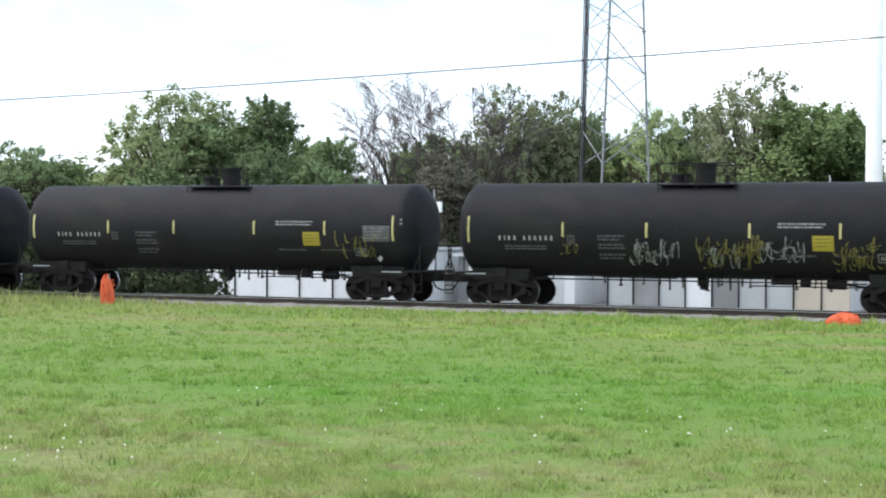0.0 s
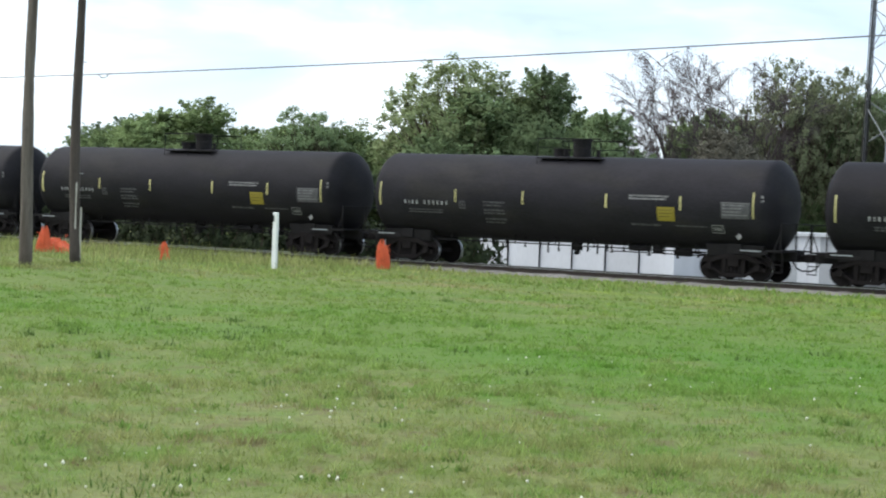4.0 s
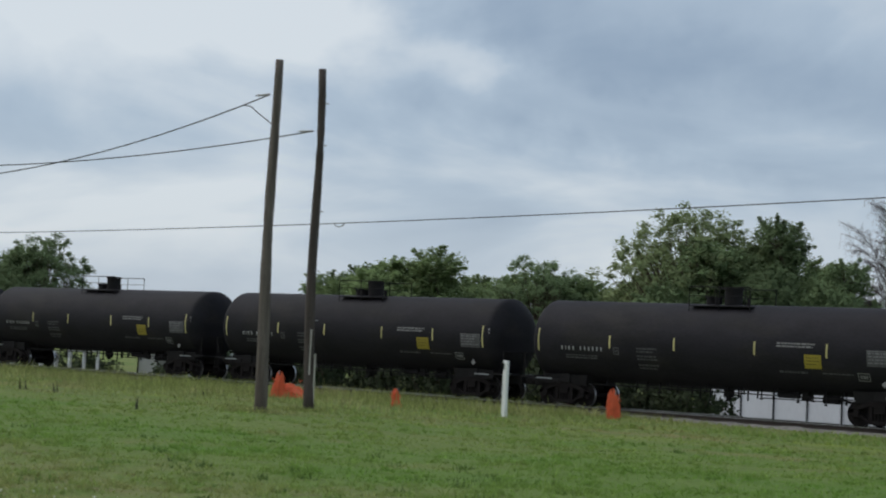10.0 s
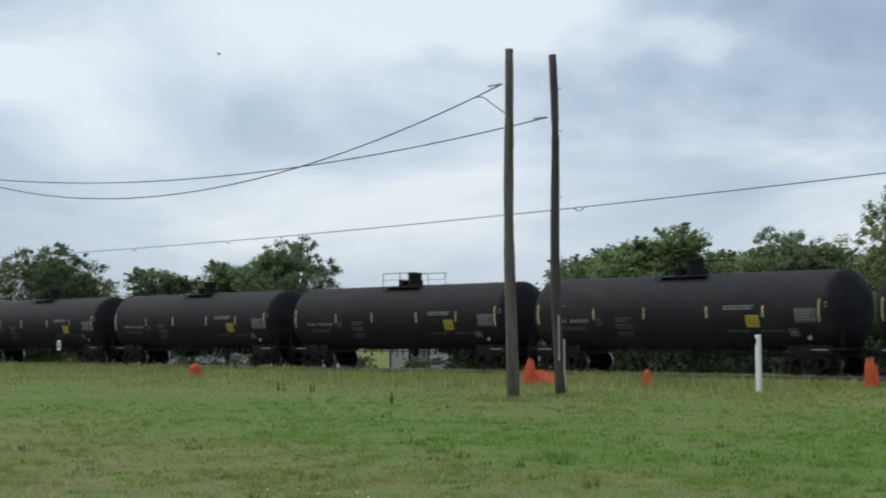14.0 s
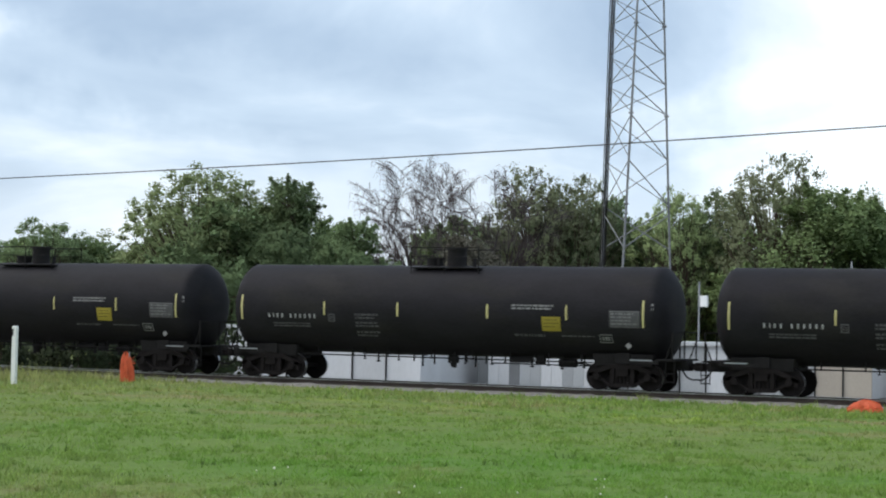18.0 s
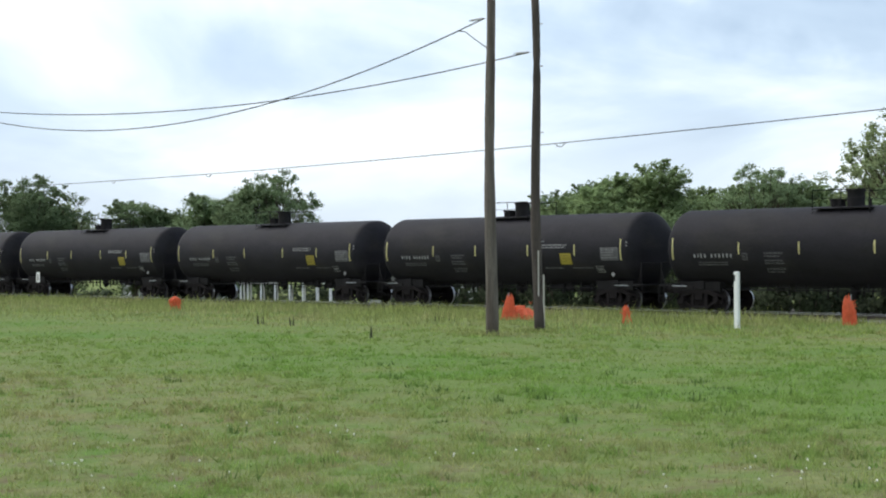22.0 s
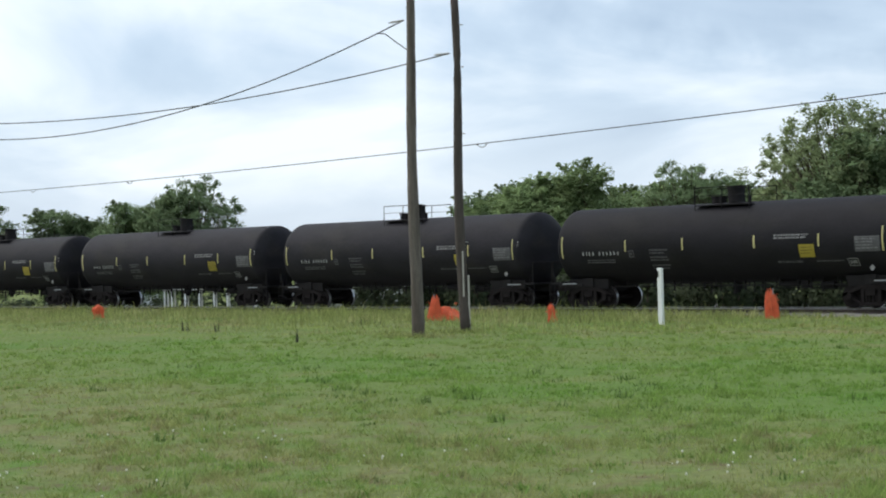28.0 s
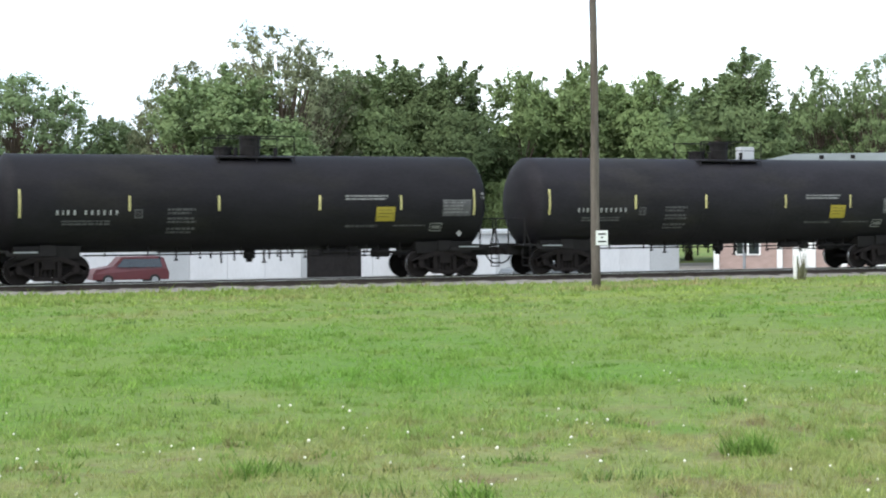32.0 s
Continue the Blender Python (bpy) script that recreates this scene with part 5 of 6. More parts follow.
TREES = [
    (-61.5, 1.5, 2.65, 150, "dairy"), (-61.7, 1.2, 2.1, 149, "dark"), (-60.3, 0.8, 1.8, 152, "airy"), (-64.2, 1.0, 1.2, 200, "dark"), (-66.4, 1.0, 1.05, 205, "full"), (-58.2, 1.4, 1.85, 170, "dark"), (-55.9, 1.1, 2.05, 168, "dark"), (-53.85, 1.2, 2.8, 160, "dairy"), (-54.2, 1.1, 2.3, 159, "dark"), (-57.0, 0.8, 1.45, 180, "dark"),
    (-44.6, 0.9, 1.85, 150, "mid"), (-42.7, 1.5, 2.6, 140, "full"), (-41.1, 1.6, 3.0, 138, "full"), (-38.0, 1.4, 2.85, 150, "dairy"), (-36.5, 1.0, 2.2, 150, "mid"), (-34.9, 0.9, 2.3, 148, "full"),
    (-33.2, 2.1, 4.65, 141, "airy"), (-30.2, 1.5, 4.35, 138, "dark"), (-32.3, 1.8, 3.6, 137, "dark"), (-28.3, 1.3, 3.1, 136, "dark"),
    (-24.8, 1.4, 2.75, 135, "brown"), (-22.5, 1.0, 4.95, 146, "russet"), (-21.2, 1.2, 4.7, 147, "russet"), (-21.8, 1.3, 3.4, 148, "dark"), (-20.3, 0.9, 4.0, 150, "dark"), (-18.0, 1.2, 4.25, 146, "airy"), (-16.4, 0.9, 4.3, 148, "dairy"), (-14.8, 1.55, 5.4, 141, "russet"), (-13.9, 2.2, 4.45, 138, "full"), (-12.3, 1.2, 4.3, 142, "mid"),
    (-9.3, 1.3, 3.7, 150, "russet"), (-8.2, 0.8, 3.25, 150, "mid"), (-6.4, 1.5, 4.8, 134, "dairy"), (-3.6, 2.3, 5.9, 131, "dark"), (-4.6, 2.2, 5.2, 129, "dark"), (-0.9, 1.3, 6.0, 132, "dairy"), (1.5, 1.6, 5.85, 131, "mid"), (3.6, 1.5, 4.95, 130, "full"), (5.4, 1.6, 5.05, 132, "full"),
    (8.0, 1.2, 3.3, 140, "mid"), (9.9, 2.0, 4.45, 138, "dairy"), (12.9, 1.1, 3.0, 150, "dark"), (15.2, 1.5, 4.8, 139, "russet"), (18.2, 2.0, 5.9, 136, "russet"), (16.6, 2.1, 4.4, 133, "dark"),
    (20.4, 1.2, 4.45, 142, "full"), (21.9, 1.6, 4.75, 140, "full"), (23.8, 1.5, 4.7, 138, "full"), (25.9, 1.5, 4.45, 140, "mid"), (27.8, 1.5, 4.65, 139, "full"), (30.2, 1.5, 4.4, 138, "mid"), (33.5, 1.9, 4.9, 142, "mid"), (35.4, 1.1, 4.5, 143, "dairy"), (37.4, 1.4, 4.8, 140, "dairy"), (38.9, 1.4, 4.6, 141, "dairy"), (40.3, 1.1, 3.2, 143, "mid"), (43.5, 1.8, 1.9, 190, "full"),
]


def place_trees():
    rng = random.Random(3)
    used = set()
    fill = []
    for i in range(71):
        az = -45.0 + 1.25 * i
        if -28.2 < az < -25.0:
            continue
        low = az < -34 or 7 < az < 14 or -11.5 < az < -8 or az > 40.5
        fill.append((az, 1.3, rng.uniform(1.9, 2.4) if low else rng.uniform(3.2, 3.9) if az > 17.5 else rng.uniform(2.5, 3.5), rng.uniform(150, 162), rng.choice(("back_dark", "back_full", "back_dark", "back_full"))))
    for az, hw, el, r, kind in TREES + fill:
        x, y = polar(az, r)
        h = EYE - LOW + r * math.tan(radians(el))
        w = r * radians(hw)
        m = Matrix.LocRotScale((x, y, LOW), Euler((0, 0, rng.uniform(0, 6.28))), None)
        if az > 13.5 and not 25 < az < 30.5:
            kind = {"full": "deep", "dark": "deep", "mid": "deep_mid", "dairy": "deep_open", "back_dark": "back_deep", "back_full": "back_deep"}.get(kind, kind)
        src = TEMPLATES[kind]
        if kind in used:
            ob = copy_thing(src, m)
        else:
            ob = src
            ob.matrix_basis = m
            used.add(kind)
        sx = max(w / 4.0, 0.62 * h / 12.6)
        ob.scale = (sx, sx, h / 12.6)
    x, y = polar(-25.28, 142)
    BARE.matrix_basis = pose(x, y, LOW, 0, 0, 25.7)


place_trees()


# ---- lattice tower, mast, far pole ----
def make_tower():
    x, y = polar(-19.3, 122.0)
    ob = new("lattice_tower")
    ob.location = (x, y, LOW)
    ob.rotation_euler = (0, 0, radians(19.3))
    # three legs, drawn in towards the top
    foot = ((-2.39, 0.0214, 0.9), (-1.06, 0.037, -1.9), (2.77, -0.0397, 1.0))

    def leg(i, z):
        x0, dx, y0 = foot[i]
        return Vector((x0 + dx * z, y0 * (1 - 0.0172 * z), z))
    top = 34.0
    for i in range(3):
        bm = bmesh.new()
        path_tube(bm, [leg(i, 0), leg(i, top / 2), leg(i, top)], [0.09, 0.08, 0.06], 8)
        for z in (6.2, 12.4, 18.6, 24.8, 31.0):
            p = leg(i, z)
            tube(bm, p - Vector((0, 0, 0.06)), p + Vector((0, 0, 0.06)), 0.17, 8)
        part("leg", bm, M_TOWER, ob, smooth=False)
    # panels: one falling brace on the front face, crossed braces on the others
    panels = [12.4, 15.5, 18.6, 20.67, 22.73, 24.8, 26.87, 28.93, 31.0]
    for z0, z1 in zip(panels, panels[1:]):
        for a, b, r in ((1, 2, 0.045), (0, 1, 0.032), (1, 0, 0.034), (2, 0, 0.032), (0, 2, 0.032)):
            bm = bmesh.new()
            tube(bm, leg(a, z1 - 0.1), leg(b, z0 + 0.1), r, 5)
            part("brace", bm, M_TOWER, ob)
    for z0 in (3.2, 9.4):
        for a, b in ((1, 0), (1, 2), (2, 0), (0, 2)):
            bm = bmesh.new()
            tube(bm, leg(a, z0), leg(b, z0 + 2.4) if a == 1 else leg(b, z0 + 2.9), 0.045, 5)
            part("brace", bm, M_TOWER, ob)
    bm = bmesh.new()
    q = (Vector((-0.02, -0.12, 0)), Vector((-0.14, -0.1, 0)), Vector((0.12, -0.15, 0)), Vector((0.2, -0.12, 0)))
    for d in q:
        path_tube(bm, [leg(0, 0) + d, leg(0, top) + d], 0.035, 5)
    part("cable_run", bm, M_UNDER, ob, "dark bundled cables")
    tagged(ob, "tall galvanised steel lattice tower behind the railway", "tower")


make_tower()


def make_mast():
    x, y = polar(-11.13, 118.0)
    ob = new("monopole_mast")
    ob.location = (x, y, LOW)
    bm = bmesh.new()
    path_tube(bm, [(0, 0, -0.2), (0, 0, 10), (0, 0, 30)], [0.56, 0.54, 0.50], 24)
    part("shaft", bm, M_WHITE, ob, smooth=True)
    bm = bmesh.new()
    tube(bm, (0, 0, -0.2), (0, 0, 0.3), 0.8, 24)
    part("base_flange", bm, M_GALV, ob)
    tagged(ob, "tall smooth white steel monopole mast behind the railway", "mast")


make_mast()
fp = make_pole("utility_pole", FAR[0], FAR[1], 10.3, 0.16, 0.11, M_POLE_D, "distant wooden power pole with three crossarms", base=LOW, seed=6)
for z, w in ((10.0, 0.9), (8.3, 1.6), (6.6, 1.2)):
    bm = bmesh.new()
    box(bm, (0, 0, z), (w, 0.12, 0.12), Matrix.Rotation(radians(60), 3, "Z"))
    part("crossarm", bm, M_POLE_D, fp)


# ---- sheds and vehicles beyond the track ----
def make_shed(az0, az1, r, h, mats, gable=0.0, posts=True, label="", bay=2.4):
    """A long low shed between two bearings, its front in bays."""
    x0, y0 = polar(az0, r / math.cos(radians((az0 + az1) / 2)) * math.cos(radians((az0 + az1) / 2)))
    x1, y1 = polar(az1, r)
    ya = (y0 + y1) / 2
    w = x1 - x0
    ob = new("storage_shed")
    ob.location = (x0, ya, LOW)
    n = max(2, round(w / bay))
    for i in range(n):
        a, b = w * i / n, w * (i + 1) / n
        bm = bmesh.new()
        box(bm, ((a + b) / 2, 0.1, h / 2), (b - a - 0.02, 0.2, h))
        part("wall_bay", bm, mats[i % len(mats)], ob)
        if posts:
            bm = bmesh.new()
            box(bm, (a, -0.06, h / 2), (0.07, 0.1, h))
            part("post", bm, M_UNDER, ob)
    bm = bmesh.new()
    box(bm, (w / 2, 5.1, h / 2), (w, 9.8, h - 0.1))
    part("body", bm, M_WALL_W, ob)
    bm = bmesh.new()
    if gable:
        v = [bm.verts.new(p) for p in ((-0.3, -0.3, h), (w + 0.3, -0.3, h), (w / 2, -0.3, h + gable), (-0.3, 10.3, h), (w + 0.3, 10.3, h), (w / 2, 10.3, h + gable))]
        for q in ((0, 1, 2), (5, 4, 3), (0, 3, 4, 1), (1, 4, 5, 2), (2, 5, 3, 0)):
            bm.faces.new([v[k] for k in q])
    else:
        box(bm, (w / 2, 5.0, h + 0.09), (w + 0.5, 10.6, 0.18))
    part("roof", bm, M_ROOF, ob)
    tagged(ob, label, "shed", "sheds beyond the track")


WW, GG, TT, DD = M_WALL_W, M_WALL_G, M_WALL_T, M_WALL_D
make_shed(-33.5, -25.2, 116, 3.5, (WW,), label="long low white shed with dark posts along its wall")
make_shed(-24.6, -20.2, 116, 3.1, (DD, WW, WW, DD, GG, GG, WW, WW, GG, GG, WW, GG), posts=False, bay=0.75, label="low shed with white and grey roller doors")
make_shed(-19.8, -11.6, 112, 3.0, (GG, DD, GG, WW, DD, GG, GG, TT, TT, TT), bay=1.65, label="low grey and tan shed with roller doors")
make_shed(-10.4, -6.0, 112, 2.9, (TT, GG, TT, WW), posts=False, label="low tan rendered shed with a white door")
make_shed(-5.6, 4.0, 112, 2.9, (GG, GG, WW, TT, WW, WW), posts=False, label="low storage shed with white and grey doors")
make_shed(4.6, 9.2, 112, 3.1, (WW,), 1.0, posts=False, label="white metal shed with a low gable roof")
make_shed(10.0, 22.9, 116, 3.2, (WW, WW, WW, GG), posts=False, label="long white metal shed with grey doors")
make_shed(23.2, 32.0, 116, 2.9, (WW, GG, WW, TT, WW), posts=False, label="low white shed with mixed doors")
make_shed(-52.0, -47.5, 165, 3.3, (GG, DD, GG), label="distant low grey shed with posts")
make_shed(-60.0, -56.0, 190, 3.3, (WW, GG), label="distant low pale shed")


def make_shelter():
    """Two white post-and-rail frames of an open shelter on the lot."""
    x, y = polar(-53.4, 128.0)
    ob = new("open_shelter")
    ob.matrix_basis = pose(x, y, LOW + 0.03, 0, 0, 50)
    h = 2.45
    for a in (-3.2, -2.7, -1.75, -0.75, 0.3, 1.25, 2.25, 3.2):
        for d in (0.0, 3.0):
            bm = bmesh.new()
            box(bm, (a, d, h / 2), (0.11, 0.11, h))
            part("post", bm, M_WHITE, ob)
    for a, b in ((-3.2, -0.75), (1.25, 3.2)):
        for d in (0.0, 3.0):
            bm = bmesh.new()
            box(bm, ((a + b) / 2, d, h + 0.07), (b - a + 0.2, 0.13, 0.14))
            part("beam", bm, M_WHITE, ob)
    bm = bmesh.new()
    box(bm, (0, 1.5, h + 0.19), (7.0, 3.6, 0.10))
    part("roof", bm, M_WALL_G, ob, "flat grey roof")
    tagged(ob, "open shelter of white posts with a flat roof", "shelter")


make_shelter()


def make_container():
    x, y = polar(19.85, 96.0)
    ob = new("steel_container")
    ob.matrix_basis = pose(x, y, LOW, 0, 0, -19)
    bm = bmesh.new()
    box(bm, (0, 0, 1.3), (2.9, 2.2, 2.5))
    part("body", bm, M_UNDER, ob, bevel=0.03)
    for i in range(7):
        bm = bmesh.new()
        box(bm, (-1.2 + 0.4 * i, -1.13, 1.3), (0.09, 0.06, 2.3))
        part("rib", bm, M_UNDER, ob)
    bm = bmesh.new()
    box(bm, (0, 0, 2.58), (3.0, 2.3, 0.08))
    part("top_frame", bm, M_UNDER, ob)
    tagged(ob, "dark steel container standing on the gravel lot", "container")


make_container()


def make_lot():
    bm = bmesh.new()
    xs = np.linspace(-430, 95, 50)
    v0 = [bm.verts.new((x, 70, LOW + 0.03)) for x in xs]
    v1 = [bm.verts.new((x, 125 if x > -90 else 82, LOW + 0.03)) for x in xs]
    for i in range(len(xs) - 1):
        bm.faces.new((v0[i], v0[i + 1], v1[i + 1], v1[i]))
    ob = new("gravel_lot", mesh_of("gravel_lot", bm, M_LOT))
    tagged(ob, "pale gravel lot beyond the railway", "gravel lot", kind="structure")


make_lot()


def make_vehicle(name, az, r, mat, suv, label, turn=0):
    x, y = polar(az, r)
    ob = new(name)
    ob.matrix_basis = pose(x, y, LOW + 0.03, 0, 0, turn)
    if suv:
        pts = [(-2.25, 0.35), (-2.3, 0.75), (-2.15, 1.0), (-2.0, 1.62), (-1.7, 1.72), (0.55, 1.70), (1.05, 1.12), (2.1, 0.98), (2.28, 0.7), (2.28, 0.35)]
        win = [(-1.85, 1.08), (-1.75, 1.58), (0.45, 1.58), (0.88, 1.10)]
    else:
        pts = [(-2.25, 0.30), (-2.3, 0.7), (-2.1, 0.92), (-1.5, 0.98), (-0.9, 1.40), (0.35, 1.42), (1.05, 0.98), (2.1, 0.84), (2.28, 0.6), (2.28, 0.3)]
        win = [(-1.3, 1.0), (-0.82, 1.33), (0.3, 1.34), (0.82, 1.0)]
    bm = bmesh.new()
    f0 = [bm.verts.new((a, -0.88 + (0.12 if b > 1.05 else 0), b)) for a, b in pts]
    f1 = [bm.verts.new((a, 0.88 - (0.12 if b > 1.05 else 0), b)) for a, b in pts]
    bm.faces.new(f0)
    bm.faces.new(f1[::-1])
    for k in range(len(pts)):
        j = (k + 1) % len(pts)
        bm.faces.new((f0[k], f0[j], f1[j], f1[k]))
    part("body", bm, mat, ob, bevel=0.03)
    for s in (-1, 1):
        bm = bmesh.new()
        q = [bm.verts.new((a, s * (0.815 if b > 1.2 else 0.895), b)) for a, b in win]
        q2 = [bm.verts.new((v.co.x, v.co.y + s * 0.012, v.co.z)) for v in q]
        bm.faces.new(q)
        bm.faces.new(q2[::-1])
        for k in range(4):
            bm.faces.new((q[k], q[(k + 1) % 4], q2[(k + 1) % 4], q2[k]))
        part("side_window", bm, M_GLASS, ob)
        for a in (-1.4, 1.4):
            bm = bmesh.new()
            tube(bm, (a, s * 0.70, 0.33), (a, s * 0.92, 0.33), 0.33, 18)
            w = part("wheel", bm, M_TYRE, ob)
            bm = bmesh.new()
            tube(bm, (a, s * 0.90, 0.33), (a, s * 0.935, 0.33), 0.2, 12)
            h = new("hub", mesh_of("hub", bm, M_GALV))
            h.parent = w
    tagged(ob, label, "car", "parked cars beyond the track")


make_vehicle("suv", 10.25, 104, M_CARW, True, "white sport utility vehicle parked beyond the track")
make_vehicle("suv", 13.3, 107, M_CARR, True, "maroon sport utility vehicle parked beyond the track", 180)
make_vehicle("sedan", 26.5, 104, M_CARG, False, "dark grey sedan parked beyond the track")


# ---- grass ----
def patch_noise(x, y):
    return (np.sin(x * 0.9 + 1.3 * np.sin(y * 0.41)) * np.sin(y * 1.1 + 0.8 * np.sin(x * 0.37)) + 0.6 * np.sin(x * 2.3 + y * 1.7) * np.sin(y * 2.9 - x * 0.6)) / 1.6


def make_grass():
    rng = np.random.default_rng(8)
    n = 420000
    az = np.radians(rng.uniform(-72, 46, n))
    r = 11.5 * (95.0 / 11.5) ** rng.uniform(0, 1, n)
    x, y = r * np.sin(az), r * np.cos(az)
    keep = (y < 54.85) & (rng.uniform(0, 1, n) < 0.65 + 0.35 * patch_noise(x, y))
    x, y = x[keep], y[keep]
    size = np.ones(len(x))
    # tufts that stand a little above the sward
    m = 24000
    az = np.radians(rng.uniform(-72, 46, m))
    rt = 11.5 * (60.0 / 11.5) ** rng.uniform(0, 1, m)
    tx, ty = rt * np.sin(az), rt * np.cos(az)
    keep = (ty < 54) & (rng.uniform(0, 1, m) < 0.55 + 0.9 * patch_noise(tx * 0.7 + 5, ty * 0.7))
    tx, ty = tx[keep], ty[keep]
    per = 14
    sp = np.repeat(rng.uniform(0.03, 0.11, len(tx)), per)
    x = np.concatenate([x, np.repeat(tx, per) + rng.normal(0, 1, len(sp)) * sp])
    y = np.concatenate([y, np.repeat(ty, per) + rng.normal(0, 1, len(sp)) * sp])
    size = np.concatenate([size, np.repeat(rng.uniform(1.1, 2.3, len(tx)), per)])
    r = np.hypot(x, y)
    n = len(x)
    pn = patch_noise(x, y)
    h = rng.uniform(0.025, 0.07, n) * (1 + 0.5 * np.clip(pn, -0.6, 1)) * size
    tall = rng.uniform(0, 1, n) < 0.02
    h = np.where(tall, h * 1.8, h)
    h = np.where(y > 47, h * 1.9, h)
    w = rng.uniform(0.004, 0.009, n) * np.clip(r / 13, 1, 4)
    th = rng.uniform(0, 2 * np.pi, n)
    lean = rng.normal(0, 0.6, (n, 2)) * h[:, None]
    z = ground_height(x, y)
    dx, dy = np.cos(th) * w, np.sin(th) * w
    v = np.stack([np.stack([x - dx, y - dy, z - 0.01], 1), np.stack([x + dx, y + dy, z - 0.01], 1), np.stack([x + lean[:, 0], y + lean[:, 1], z + h], 1)], 1).reshape(-1, 3)
    ob = new("grass", arrays("grass", v, np.arange(3 * n).reshape(n, 3), M_GRASS))
    tagged(ob, "short uneven meadow grass, green with dry straw-coloured patches", "grass", kind="stuff")


make_grass()


# ---- rough growth along the track ----
def blades(name, x, y, h, w, lean, mat, label, category, rng):
    n = len(x)
    th = rng.uniform(0, 2 * np.pi, n)
    ln = rng.normal(0, lean, (n, 2)) * h[:, None]
    z = ground_height(x, y)
    dx, dy = np.cos(th) * w, np.sin(th) * w
    v = np.stack([np.stack([x - dx, y - dy, z - 0.02], 1), np.stack([x + dx, y + dy, z - 0.02], 1), np.stack([x + ln[:, 0], y + ln[:, 1], z + h], 1)], 1).reshape(-1, 3)
    ob = new(name, arrays(name, v, np.arange(3 * n).reshape(n, 3), mat))
    return tagged(ob, label, category, kind="stuff")


def make_rough_growth():
    rng = np.random.default_rng(31)
    # long pale grass before the ballast, thicker towards the far end
    n = 130000
    x = rng.uniform(-165, 60, n)
    y = 54.7 - 17 * rng.uniform(0, 1, n) ** 1.8
    dens = np.clip((-30 - x) / 10, 0.12, 1) * (0.45 + 0.55 * np.clip(patch_noise(x * 0.6, y * 0.6) + 0.4, 0, 1))
    k = rng.uniform(0, 1, n) < dens
    x, y = x[k], y[k]
    h = rng.uniform(0.08, 0.30, len(x)) * np.clip((y - 34) / 16, 0.35, 1) * np.clip((-28 - x) / 9, 0.55, 1.7) * (1 + 0.5 * (rng.uniform(0, 1, len(x)) < 0.05))
    w = rng.uniform(0.012, 0.03, len(x))
    blades("long_grass", x, y, h, w, 0.35, M_STRAW, "long straw-tinged grass along the railway", "grass", rng)
    # tufts of darker broadleaf weeds in the mown field
    cx, cy = [], []
    while len(cx) < 420:
        a = math.radians(rng.uniform(-70, 44))
        r = 12.5 * (44 / 12.5) ** rng.uniform(0, 1)
        cx.append(r * math.sin(a))
        cy.append(r * math.cos(a))
    cx, cy = np.array(cx), np.array(cy)
    per = 34
    px = np.repeat(cx, per) + rng.normal(0, 0.10, len(cx) * per)
    py = np.repeat(cy, per) + rng.normal(0, 0.10, len(cx) * per)
    hh = np.repeat(rng.uniform(0.03, 0.09, len(cx)), per) * rng.uniform(0.5, 1.2, len(px))
    blades("field_weeds", px, py, hh, rng.uniform(0.008, 0.02, len(px)), 0.7, M_WEED, "scattered dark green weed tufts in the field", "weeds", rng)
    # darker, taller tufts, thickest in the middle of the field towards the double poles
    m = 620
    a = np.radians(rng.uniform(-70, 44, m))
    r = 13.0 * (46 / 13.0) ** rng.uniform(0, 1, m)
    tx, ty = r * np.sin(a), r * np.cos(a)
    k = (patch_noise(tx * 0.22 + 2, ty * 0.22) > rng.uniform(-0.5, 0.7, m)) & (rng.uniform(0, 1, m) < np.where(tx < -8, 1.0, 0.45))
    tx, ty = tx[k], ty[k]
    per = 22
    sp = np.repeat(rng.uniform(0.06, 0.26, len(tx)), per)
    px, py = np.repeat(tx, per) + rng.normal(0, 1, len(sp)) * sp, np.repeat(ty, per) + rng.normal(0, 1, len(sp)) * sp
    hh = np.repeat(rng.uniform(0.05, 0.15, len(tx)), per) * rng.uniform(0.5, 1.2, len(px))
    blades("grass_tufts", px, py, hh, rng.uniform(0.006, 0.015, len(px)) * np.clip(np.hypot(px, py) / 20, 1, 2), 0.35, M_TUFT, "tall dark green grass tufts scattered over the field", "grass", rng)
    # pale upright stems in the near strip of the field
    m = 9000
    a = np.radians(rng.uniform(-70, 44, m))
    r = 12.0 * (25 / 12.0) ** rng.uniform(0, 1, m)
    xx, yy = r * np.sin(a), r * np.cos(a)
    k = patch_noise(xx * 0.5 + 9, yy * 0.5) > rng.uniform(-0.6, 0.8, m)
    xx, yy = xx[k], yy[k]
    blades("grass_stems", xx, yy, rng.uniform(0.07, 0.20, len(xx)), rng.uniform(0.003, 0.007, len(xx)), 0.22, M_STRAW, "pale upright grass stems in the field", "grass", rng)
    # two bright leafy clumps near the pole with the sign
    for az, r, m in ((33.1, 18.1, 240), (17.1, 16.6, 120), (24.2, 15.2, 70)):
        x0, y0 = polar(az, r)
        xx, yy = x0 + rng.normal(0, 0.11, m), y0 + rng.normal(0, 0.13, m)
        blades("weed_clump", xx, yy, rng.uniform(0.08, 0.26, m), rng.uniform(0.008, 0.018, m), 0.5, M_WEED, "bright green leafy weed clump in the field", "weeds", rng)
